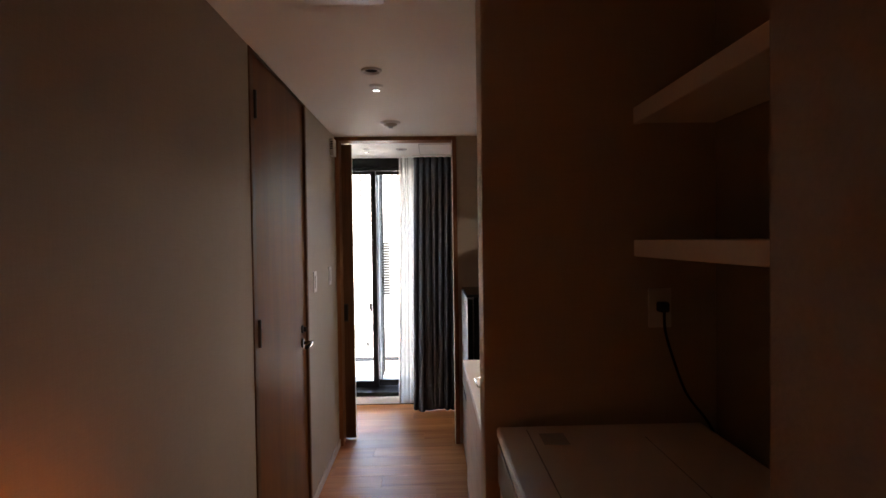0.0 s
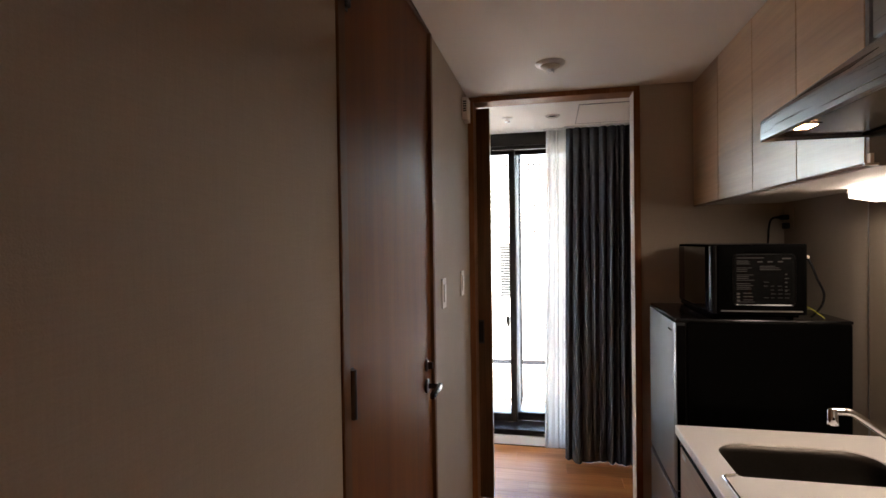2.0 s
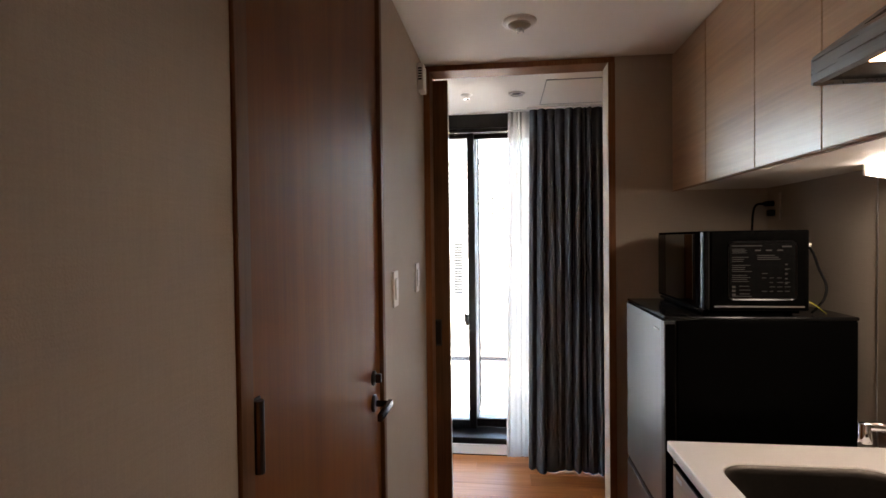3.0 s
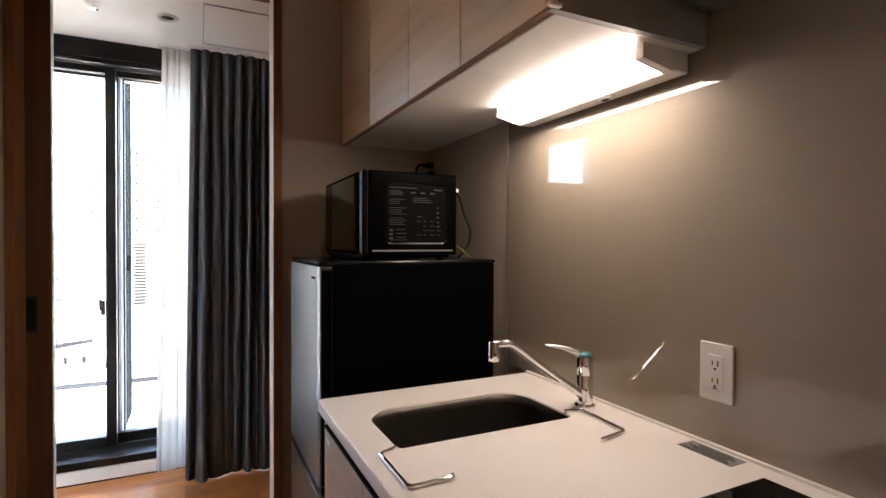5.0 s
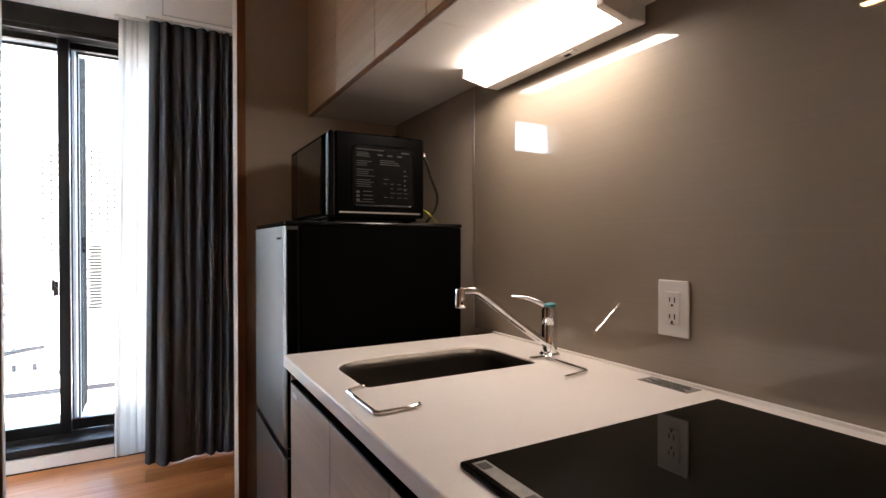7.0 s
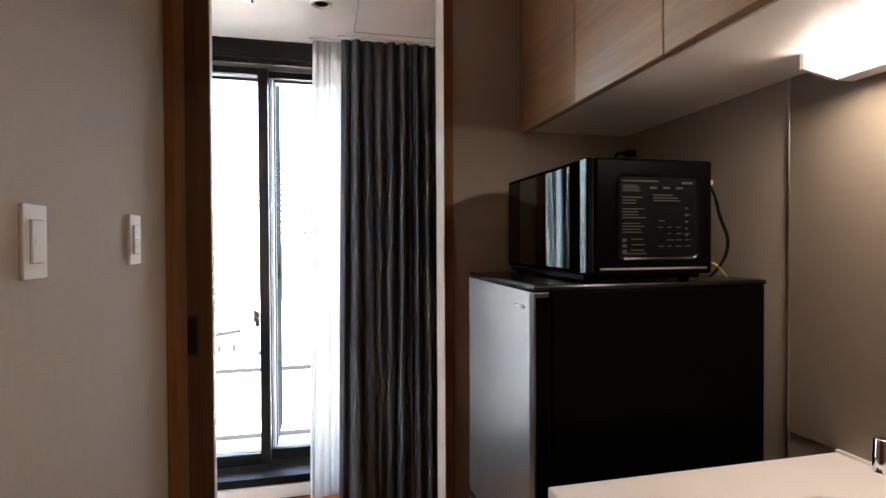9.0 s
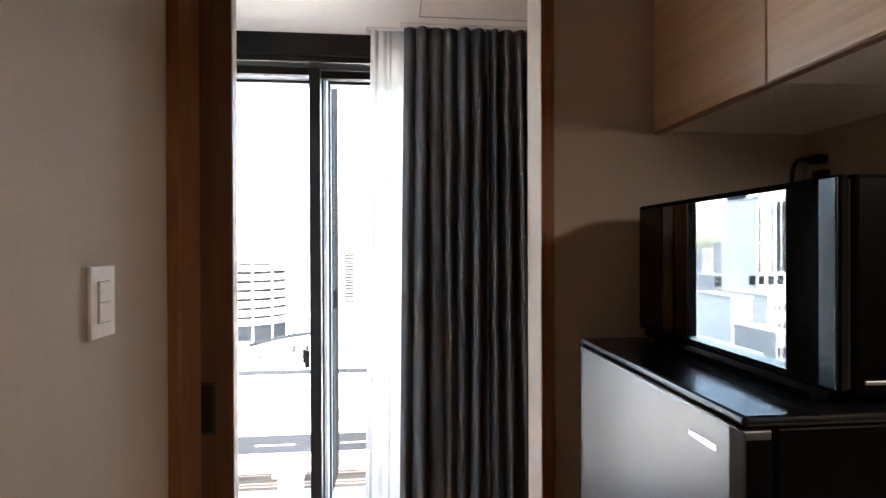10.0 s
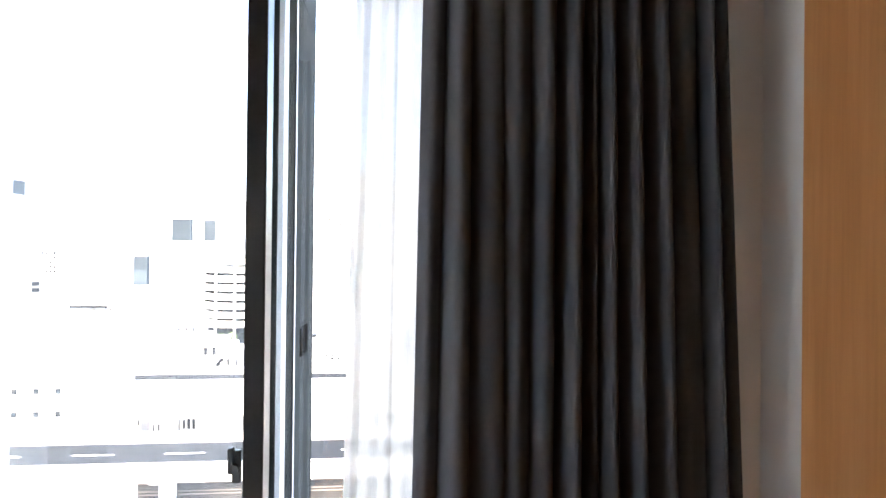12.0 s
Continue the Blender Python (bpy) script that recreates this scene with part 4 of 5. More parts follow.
# refrigerator
fr = thing("refrigerator", (0.66, 3.405, 0.0), "two-door fridge with silver fronts and black sides", "refrigerator")
fy0, fy1 = 3.142, 3.668
part("body", box(0.394, 0.965, fy0 + 0.002, fy1 - 0.002, 0.035, 1.178, 0.004), BLACK, fr)
part("top", box(0.352, 0.968, fy0, fy1, 1.1785, 1.192, 0.005, 2), BLACKSHINE, fr, "black plastic top")
part("gasket", box(0.388, 0.3945, fy0 + 0.01, fy1 - 0.01, 0.06, 1.16), HOLE, fr)
up = part("upper_door", prism([(0.352, fy0), (0.3475, fy0 + 0.02), (0.3465, (fy0 + fy1) / 2), (0.3475, fy1 - 0.02), (0.352, fy1), (0.387, fy1), (0.387, fy0)], "z", 0.505, 1.1755, 0.0015), FRIDGESILVER, fr, "silver upper door")
lo = part("lower_door", prism([(0.352, fy0), (0.3475, fy0 + 0.02), (0.3465, (fy0 + fy1) / 2), (0.3475, fy1 - 0.02), (0.352, fy1), (0.387, fy1), (0.387, fy0)], "z", 0.055, 0.478, 0.0015), FRIDGESILVER, fr, "silver lower door")
part("grip_channel", box(0.356, 0.387, fy0 + 0.002, fy1 - 0.002, 0.479, 0.504), BLACK, fr)
part("door_trim", box(0.3475, 0.387, fy0 + 0.001, fy1 - 0.001, 1.1757, 1.1783), BLACKSHINE, up, "thin glossy door edge")
part("door_edge", box(0.355, 0.386, fy0 - 0.002, fy0 + 0.0005, 0.51, 1.165), BLACK, up, "black door side")
part("door_edge", box(0.355, 0.386, fy0 - 0.002, fy0 + 0.0005, 0.06, 0.475), BLACK, lo, "black door side")
part("badge", box(0.3455, 0.347, 3.185, 3.245, 1.135, 1.143, 0.0005), CHROME, up, "small chrome badge")
part("kick_plate", box(0.375, 0.393, fy0 + 0.01, fy1 - 0.01, 0.006, 0.05), BLACK, fr)
for y in (fy0 + 0.06, fy1 - 0.06):
    for x in (0.42, 0.92):
        part("foot", cyl((x, y, 0.0), 0.018, 0.036, "z", 14), BLACK, fr)

# microwave on the fridge
mwv = thing("microwave_oven", (0.64, 3.41, 1.192), "black microwave oven with a mirror-like glass front, standing on the fridge", "microwave")
my0, my1, mz0, mz1 = 3.157, 3.672, 1.209, 1.482
part("body", box(0.508, 0.822, my0, my1, mz0, mz1, 0.006, 2), BLACK, mwv)
dr = part("door", box(0.4885, 0.5035, my0 + 0.001, my1 - 0.001, mz0 + 0.003, mz1 - 0.001, 0.003), PULLBLACK, mwv)
part("door_glass", box(0.4862, 0.4888, my0 + 0.084, my1 - 0.104, mz0 + 0.012, mz1 - 0.010, 0.0008), MIRRORGLASS, dr, "dark mirror-like glass")
part("control_panel", box(0.4864, 0.4888, my1 - 0.100, my1 - 0.006, mz0 + 0.012, mz1 - 0.010, 0.0008), BLACKSHINE, dr)
part("grip_edge", box(0.4858, 0.4888, my0 + 0.003, my0 + 0.030, mz0 + 0.006, mz1 - 0.004, 0.001), GRIPSTEEL, dr, "bluish steel grip edge")
part("door_gap", box(0.5036, 0.5079, my0 + 0.006, my1 - 0.006, mz0 + 0.006, mz1 - 0.006), HOLE, mwv)
# pressed panel and printed label on the near side
def side_ring(x0, x1, z0, z1, w, y0, y1, r):
    bm = bmesh.new()
    out = rounded(x0, x1, z0, z1, r, 6)
    inn = rounded(x0 + w, x1 - w, z0 + w, z1 - w, r - w * 0.6, 6)
    a = [bm.verts.new((x, y1, z)) for x, z in out]
    b = [bm.verts.new((x, y0, z)) for x, z in rounded(x0 + w * 0.35, x1 - w * 0.35, z0 + w * 0.35, z1 - w * 0.35, r - w * 0.2, 6)]
    c = [bm.verts.new((x, y1, z)) for x, z in inn]
    for p, q in ((a, b), (b, c)):
        for i in range(len(p)):
            bm.faces.new((p[i], p[(i + 1) % len(p)], q[(i + 1) % len(q)], q[i]))
    bmesh.ops.recalc_face_normals(bm, faces=bm.faces)
    return bm
part("pressed_rim", side_ring(0.560, 0.786, 1.242, 1.448, 0.010, my0 - 0.003, my0 + 0.001, 0.022), BLACKSHINE, mwv, "raised rim of the side panel", True)
lab = part("label_sheet", box(0.570, 0.776, my0 - 0.0012, my0 - 0.0004, 1.252, 1.438), LABELBLACK, mwv, "black printed specification label")
rng = random.Random(3)
def bar(x0, x1, z, h=0.0022):
    h = 0.72 * h
    part("print_bar", box(x0, x1, my0 - 0.0018, my0 - 0.0011, z, z + h), INK, lab)
bar(0.577, 0.672, 1.428, 0.004)
bar(0.735, 0.765, 1.424, 0.007)
for i in range(4):
    bar(0.577, 0.577 + rng.uniform(0.035, 0.055), 1.418 - i * 0.0042)
for i in range(13):
    if i not in (3, 8):
        bar(0.577, 0.577 + rng.uniform(0.035, 0.062), 1.390 - i * 0.0068, 0.0026)
for i in range(3):
    bar(0.658, 0.658 + rng.uniform(0.05, 0.075), 1.396 - i * 0.0065, 0.003)
    bar(0.65 + 0.035 * i, 0.668 + 0.035 * i, 1.412, 0.006)
for i in range(3):
    bar(0.60, 0.60 + rng.uniform(0.02, 0.04), 1.292 - i * 0.013, 0.003)
    bar(0.577, 0.588, 1.287 - i * 0.013, 0.010)
bar(0.577, 0.64, 1.258, 0.003)
for i in range(6):
    for j in range(4):
        if rng.random() < 0.75:
            x = 0.672 + j * 0.024
            bar(x, x + rng.uniform(0.008, 0.018), 1.275 + i * 0.015, 0.0028)
for k in range(5):
    bar(0.745, 0.752, 1.30 + 0.016 * k, 0.006)
part("bottom_trim", box(0.520, 0.805, my0 - 0.003, my0, 1.221, 1.226, 0.0008), STEEL, mwv)
part("base_plate", box(0.49, 0.80, my0 + 0.02, my1 - 0.02, 1.1985, 1.209), BLACK, mwv)
for y in (my0 + 0.05, my1 - 0.05):
    for x in (0.51, 0.78):
        part("foot", cyl((x, y, 1.192), 0.013, 0.0175, "z", 14), BLACK, mwv)
part("cord_clip", box(0.822, 0.832, 3.165, 3.19, 1.425, 1.437, 0.001), WHITEPLASTIC, mwv)

# cords behind the microwave
solid("power_cord", tube([(0.827, 3.176, 1.43), (0.842, 3.172, 1.40), (0.862, 3.178, 1.35), (0.885, 3.178, 1.295), (0.882, 3.182, 1.25), (0.862, 3.188, 1.215), (0.852, 3.2, 1.198)], 0.0042), CABLE, "black power cord hanging behind the microwave", "cord", "", True)
solid("earth_wire", tube([(0.822, 3.178, 1.245), (0.846, 3.174, 1.23), (0.868, 3.176, 1.212), (0.89, 3.184, 1.1965)], 0.0018), YELLOW, "thin yellow earth wire beside the microwave", "wire", "", True)
sk2 = thing("wall_socket", (EX, 3.72, 1.53), "beige wall socket above the fridge with a black plug", "socket")
part("plate", box(EX - 0.007, EX, 3.685, 3.755, 1.53, 1.65, 0.002), WALL, sk2)
part("plug", join(box(EX - 0.042, EX - 0.007, 3.722, 3.752, 1.592, 1.616, 0.005, 2), cyl((EX - 0.040, 3.737, 1.604), 0.008, 0.022, "-x", 12, 0.005)), CABLE, sk2, "black plug", True)
part("plug", box(EX - 0.032, EX - 0.007, 3.715, 3.750, 1.548, 1.578, 0.006, 2), CABLE, sk2, "black plug", True)
part("lead", tube([(EX - 0.058, 3.737, 1.604), (EX - 0.074, 3.738, 1.601), (EX - 0.086, 3.738, 1.585), (EX - 0.092, 3.738, 1.55), (EX - 0.096, 3.735, 1.50), (EX - 0.105, 3.73, 1.42)], 0.0048), CABLE, sk2, "black cord loop", True)

# ---------------- washer alcove ----------------
wm = thing("washing_machine", (0.62, 1.20, 0.0), "white front-loading washing machine in a dark alcove", "washing machine")
part("body", box(0.325, 0.93, 0.905, 1.50, 0.03, 0.945, 0.012, 2), WHITEPLASTIC, wm)
part("top_plate", box(0.318, 0.935, 0.90, 1.505, 0.946, 0.978, 0.008, 2), WHITEPLASTIC, wm)
part("control_panel", box(0.318, 0.3245, 0.92, 1.485, 0.82, 0.935, 0.002), GREYPLASTIC, wm)
ring = part("door_ring", lathe((0.326, 1.20, 0.48), [(0.235, 0), (0.23, 0.018), (0.19, 0.026), (0.17, 0.012)], "-x", 40), WHITEPLASTIC, wm, "", True)
part("door_glass", lathe((0.322, 1.20, 0.48), [(0.172, 0.006), (0.14, 0.02), (0.0, 0.028)], "-x", 40), BLACKGLASS, ring, "dark round door glass", True)
part("lid_seam", box(0.40, 0.403, 0.93, 1.47, 0.9778, 0.9788), GREYPLASTIC, wm)
part("lid_seam", box(0.72, 0.723, 1.05, 1.40, 0.9778, 0.9788), GREYPLASTIC, wm)
part("top_label", box(0.43, 0.50, 1.36, 1.44, 0.9778, 0.9786), GREYPLASTIC, wm)
for z, lab2 in ((1.478, "pale wooden shelf across the alcove at eye height"), (1.878, "pale wooden shelf high across the alcove")):
    shf = thing("alcove_shelf", (0.88, 0.89, z), lab2, "shelf", "alcove shelves")
    part("board", box(0.7685, EX - 0.002, 0.238, 1.5355, z + 0.004, z + 0.05, 0.002), BASE, shf)
    part("front_edge", box(0.748, 0.768, 0.238, 1.5355, z, z + 0.0505, 0.002), BASE, shf)
ap = thing("wall_socket", (0.82, 1.537, 1.28), "wall socket with a black plug beside the washer", "socket")
part("plate", box(0.79, 0.86, 1.53, 1.5365, 1.26, 1.38, 0.002), WHITEPLASTIC, ap)
part("plug", box(0.812, 0.842, 1.50, 1.53, 1.31, 1.34, 0.004), CABLE, ap)
part("lead", tube([(0.826, 1.505, 1.312), (0.832, 1.51, 1.25), (0.86, 1.515, 1.16), (0.90, 1.52, 1.06), (0.95, 1.50, 0.985), (0.965, 1.45, 0.93)], 0.004), CABLE, ap, "", True)
tpv = thing("water_tap", (EX, 0.95, 1.22), "small washing machine water tap on the back wall", "tap")
part("valve", join(cyl((EX, 0.95, 1.23), 0.018, 0.05, "-x", 16), cyl((EX - 0.05, 0.95, 1.19), 0.012, 0.05, "z", 14)), CHROME, tpv, "", True)
part("knob", cyl((EX - 0.05, 0.95, 1.24), 0.02, 0.018, "z", 10), MATTBLACK, tpv)
# night lamp of the entrance, out of view, assumed from the amber wall glow
fl = thing("night_lamp", (WX, 0.72, 0.84), "warm glowing night lamp low on the hall wall", "lamp")
part("plate", box(WX, WX + 0.008, 0.675, 0.765, 0.82, 0.94, 0.002), WHITEPLASTIC, fl)
part("arm", cyl((WX + 0.008, 0.72, 0.88), 0.014, 0.047, "x", 16), WHITEPLASTIC, fl)
part("lens", cyl((WX + 0.085, 0.72, 0.845), 0.034, 0.075, "z", 20, None, 0.006), FOOTGLOW, fl, "glowing amber lens", True)
# unseen shield added to block light towards washer and alcove
part("shade", join(box(WX + 0.122, WX + 0.127, 0.665, 0.775, 0.80, 0.945, 0.002), box(WX + 0.03, WX + 0.1218, 0.665, 0.775, 0.80, 0.806, 0.001)), WHITEPLASTIC, fl, "added shield keeping the glow off the alcove")
# entrance door behind
ed = struct("door_2", box(-0.52, 0.25, -1.5, -1.46, 0.0, 2.1, 0.003), DOORWOOD, "dark wood entrance door", "door")
part("door_handle", tube([(0.17, -1.46, 0.95), (0.17, -1.41, 0.95), (0.06, -1.405, 0.95)], 0.009, 10, 3), MATTBLACK, ed)

# ---------------- the city outside ----------------
GZ = -38.0
def P(az, d):
    a = radians(az)
    return (d * math.sin(a), 4.0 + d * math.cos(a))

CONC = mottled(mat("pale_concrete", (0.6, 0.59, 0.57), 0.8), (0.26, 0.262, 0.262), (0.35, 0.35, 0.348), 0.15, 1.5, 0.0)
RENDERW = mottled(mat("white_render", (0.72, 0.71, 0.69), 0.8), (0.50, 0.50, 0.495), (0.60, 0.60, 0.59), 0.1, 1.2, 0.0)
BLUEGLASS = mottled(mat("far_window_glass", (0.03, 0.036, 0.042), 0.6, 0.0, 0.0), (0.007, 0.010, 0.013), (0.013, 0.017, 0.021), 0.2, 0.9, 0.0)
TOWERGLASS = mottled(mat("tower_curtain_wall", (0.03, 0.036, 0.042), 0.6, 0.0, 0.0), (0.026, 0.035, 0.043), (0.029, 0.038, 0.046), 0.05, 0.6, 0.0)
BALLAST = mottled(mat("railway_ballast", (0.06, 0.058, 0.054), 0.9, 0.0, 0.0), (0.022, 0.022, 0.021), (0.05, 0.049, 0.046), 0.2, 2.0, 0.0)
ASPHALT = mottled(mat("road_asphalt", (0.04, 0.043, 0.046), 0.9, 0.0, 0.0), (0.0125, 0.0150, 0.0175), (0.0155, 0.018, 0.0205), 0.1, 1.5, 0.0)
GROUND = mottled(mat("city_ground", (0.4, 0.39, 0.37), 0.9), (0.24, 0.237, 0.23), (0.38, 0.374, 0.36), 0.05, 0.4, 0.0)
LEAF = mottled(mat("far_foliage", (0.08, 0.12, 0.05), 0.9), (0.035, 0.055, 0.02), (0.07, 0.10, 0.04), 0.3, 2, 0.0)
REDPAINT = mat("red_sign_paint", (0.22, 0.02, 0.018), 0.6)
RAILSTEEL = mat("rail_steel", (0.2, 0.17, 0.15), 0.5, 0.6)

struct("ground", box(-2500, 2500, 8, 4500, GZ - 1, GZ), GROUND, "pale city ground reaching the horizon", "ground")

def block(az0, az1, d, top, depth, storeys, bays, material, label, name="office_building", ribbon=False, base=None, win=(0.55, 0.6), first=0, pane_mat=None):
    """a box building facing the window, with storeys of windows"""
    x0, y0 = P(az0, d)
    x1, y1 = P(az1, d)
    yf = (y0 + y1) / 2
    z0 = GZ if base is None else base
    b = thing(name, ((x0 + x1) / 2, yf + depth / 2, GZ), label, "building")
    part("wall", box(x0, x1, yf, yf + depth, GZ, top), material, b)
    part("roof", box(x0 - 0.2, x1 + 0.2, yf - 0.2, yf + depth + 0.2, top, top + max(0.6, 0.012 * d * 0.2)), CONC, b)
    sh = (top - z0) / storeys
    bw = (x1 - x0) / bays
    pm = pane_mat or BLUEGLASS
    if ribbon:
        for s in range(first, storeys):
            zz = z0 + s * sh + sh * 0.25
            part("window", box(x0 + bw * 0.3, x1 - bw * 0.3, yf - 0.12, yf + 0.02, zz, zz + sh * win[1]), pm, b)
        return b
    if first >= storeys:
        return b
    w = part("window", box(0, bw * win[0], -0.12, 0.02, 0, sh * win[1]), pm, b)
    first_done = False
    for s in range(first, storeys):
        for k in range(bays):
            ox = x0 + (k + 0.5 - win[0] / 2) * bw
            oz = z0 + s * sh + sh * 0.22
            if not first_done:
                o, first_done = w, True
            else:
                o = w.copy()
                scene.collection.objects.link(o)
            o.location = (ox, yf, oz)
    return b

# round car park with open decks
cx, cy = P(-15.9, 236)
cp = thing("round_car_park", (cx, cy, GZ), "white round multi-storey building with open ring decks", "building")
part("core", cyl((cx, cy, GZ), 17.5, 32, "z", 40), BLUEGLASS, cp)
for i in range(8):
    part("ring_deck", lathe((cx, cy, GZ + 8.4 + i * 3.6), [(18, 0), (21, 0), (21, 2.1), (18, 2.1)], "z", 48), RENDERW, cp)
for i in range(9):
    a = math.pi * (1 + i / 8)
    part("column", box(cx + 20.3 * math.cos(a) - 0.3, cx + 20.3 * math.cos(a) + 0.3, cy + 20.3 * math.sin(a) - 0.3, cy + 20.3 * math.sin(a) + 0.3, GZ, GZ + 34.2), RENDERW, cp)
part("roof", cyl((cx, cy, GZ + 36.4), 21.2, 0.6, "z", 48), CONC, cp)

block(-23.4, -21.4, 500, 27, 5, 14, 5, TOWERGLASS, "blue-grey glass office tower far off", ribbon=True, base=-20, win=(0.5, 0.72))
block(-20.4, -19.3, 520, 28, 4, 12, 3, TOWERGLASS, "slim pale office tower far off", base=-10, win=(0.6, 0.7))
block(-18.0, -16.6, 600, 52, 20, 12, 4, RENDERW, "pale apartment tower far off", ribbon=True, base=0, win=(0.5, 0.35))
block(-15.6, -13.2, 610, 55, 20, 12, 4, RENDERW, "pale apartment tower far off", ribbon=True, base=0, win=(0.5, 0.35))
block(-9.3, 4.0, 420, 66, 40, 17, 22, RENDERW, "wide pale high-rise with rows of square windows", base=-5, win=(0.4, 0.42))
block(-7.8, -0.5, 190, 3.5, 20, 14, 16, RENDERW, "white office building with louvred bay", ribbon=False, base=-26, win=(0.3, 0.5), first=14)
lx, ly = P(-5.2, 189.5)
lv = thing("louvre_bay", (lx, ly - 0.3, -19.0), "dark slatted louvre bay on a white office front", "louvre")
for i in range(20):
    part("slat", box(lx - 1.9 + (0.5 if i % 3 else 0), lx + 1.9, ly - 0.5, ly + 0.3, -19 + i, -18.45 + i), BLUEGLASS, lv)
block(-31.2, -28.4, 620, 62, 22, 26, 6, RENDERW, "tall pale residential tower far off", base=-30, win=(0.4, 0.4), first=8)
block(-36.4, -35.6, 520, 54, 18, 22, 2, TOWERGLASS, "tall blue-grey tower far off", ribbon=True, base=-30, win=(0.5, 0.6), first=6)
block(-26.6, -25.2, 520, -6, 5, 5, 5, TOWERGLASS, "low glass office block far off", ribbon=True, base=-18, win=(0.5, 0.6))
block(-34.5, -32.0, 560, -2, 20, 5, 6, CONC, "low pale block far off", base=-22)
block(-39.0, -30.2, 72, -12.8, 14, 10, 4, RENDERW, "white apartment block with small dark windows", "apartment_building", win=(0.24, 0.24), first=3)
block(-31.0, -27.0, 138, -26.5, 16, 3, 6, RENDERW, "low white building with narrow dark windows", win=(0.35, 0.5))
block(-26.4, -22.4, 160, -24.0, 14, 4, 5, RENDERW, "low white building with small windows", win=(0.3, 0.4))
block(-22.5, -18.6, 150, -29.0, 16, 2, 5, CONC, "low grey flat-roofed industrial building", win=(0.5, 0.4))
block(-33.5, -30.0, 190, -22.0, 18, 4, 6, RENDERW, "white low-rise building with small windows", win=(0.3, 0.4))
block(-29.0, -24.5, 260, -17.0, 20, 4, 8, RENDERW, "white low-rise building further off", win=(0.3, 0.4))
def finned_tower():
    x0, yf = P(-41.6, 262)
    x1 = P(-36.35, 262)[0]
    yf = P(-38.5, 262)[1]
    b = thing("office_tower", ((x0 + x1) / 2, yf + 12, GZ), "white office tower with dark glass strips between vertical fins", "building")
    part("wall", box(x0, x1, yf, yf + 24, GZ, 21.5), RENDERW, b)
    part("roof", box(x0 + 2, x1 - 2, yf + 2, yf + 22, 21.5, 23.0), CONC, b)
    for k in range(6):
        xa = x1 - 9.0 - k * 2.6
        part("glass_strip", box(xa - 1.9, xa, yf - 0.15, yf + 0.02, -10.0, 20.8), BLUEGLASS, b)
    for xc in (x1 - 1.2, x1 - 7.0):
        for i in range(24):
            part("window", box(xc - 0.75, xc + 0.75, yf - 0.12, yf + 0.02, -10.0 + i * 1.28, -9.2 + i * 1.28), BLUEGLASS, b)
    for i in range(5):
        part("arcade_bay", box(x0 + 2 + i * 4.4, x0 + 4.8 + i * 4.4, yf - 0.12, yf + 0.02, -15.5, -11.5), BLUEGLASS, b)
finned_tower()
block(-36.1, -35.4, 480, 20, 16, 16, 2, RENDERW, "slim pale apartment tower far off", base=-20, win=(0.5, 0.5))
block(-35.0, -34.3, 520, 3, 16, 8, 2, CONC, "grey mid-rise tower far off", ribbon=True, base=-20, win=(0.5, 0.6))
block(-36.3, -32.9, 300, -14.5, 20, 2, 5, CONC, "low blue-grey warehouse far off", ribbon=True, base=-20, win=(0.5, 0.75))
block(-37.2, -34.5, 108, -8.6, 12, 3, 4, RENDERW, "plain white block with a blind wall", win=(0.2, 0.3), first=3)
block(-41.0, -37.3, 122, -9.2, 14, 3, 6, RENDERW, "low white building with a stepped roof", base=-20, win=(0.3, 0.4))
block(-41.5, -38.0, 96, -13.0, 10, 2, 5, CONC, "low grey flat-roofed building with roof plant", base=-22, win=(0.4, 0.4))
block(-24.6, -18.6, 430, 6.0, 20, 12, 10, RENDERW, "wide blank white building before the far towers", first=12)
# crowded low-rise quarter
rng = random.Random(21)
for az, wide, d, el in ((-31.4, 1.6, 122, -8.6), (-29.9, 1.7, 110, -10.2), (-28.1, 2.0, 138, -8.9), (-26.0, 2.2, 150, -8.0), (-27.4, 1.8, 104, -11.2), (-24.6, 1.5, 118, -10.0), (-23.0, 2.2, 170, -7.6), (-25.2, 1.4, 96, -12.4),
                        (-20.6, 1.8, 140, -9.6), (-18.4, 1.6, 125, -10.8), (-33.6, 1.8, 150, -8.0), (-11.5, 2.2, 170, -8.8), (-8.2, 1.8, 135, -10.9), (-22.4, 1.6, 100, -12.6)):
    top = 1.4 + d * math.tan(radians(el))
    b = block(az, az + wide, d, top, 9, max(2, int((top - GZ) / 3.3)), rng.randint(2, 3), rng.choice((RENDERW, RENDERW, CONC)), "low white city building with small dark windows", "apartment_building", win=(rng.uniform(0.35, 0.6), rng.uniform(0.4, 0.6)), first=1)
    x, y = P(az + wide * rng.uniform(0.3, 0.6), d + 4)
    part("roof_plant", box(x - 1.2, x + 1.2, y, y + 2.0, top + 0.6, top + rng.uniform(1.8, 2.8)), CONC, b)
block(5.0, 16.0, 240, 20.0, 30, 14, 12, CONC, "pale mid-rise building behind the curtain", win=(0.4, 0.5))

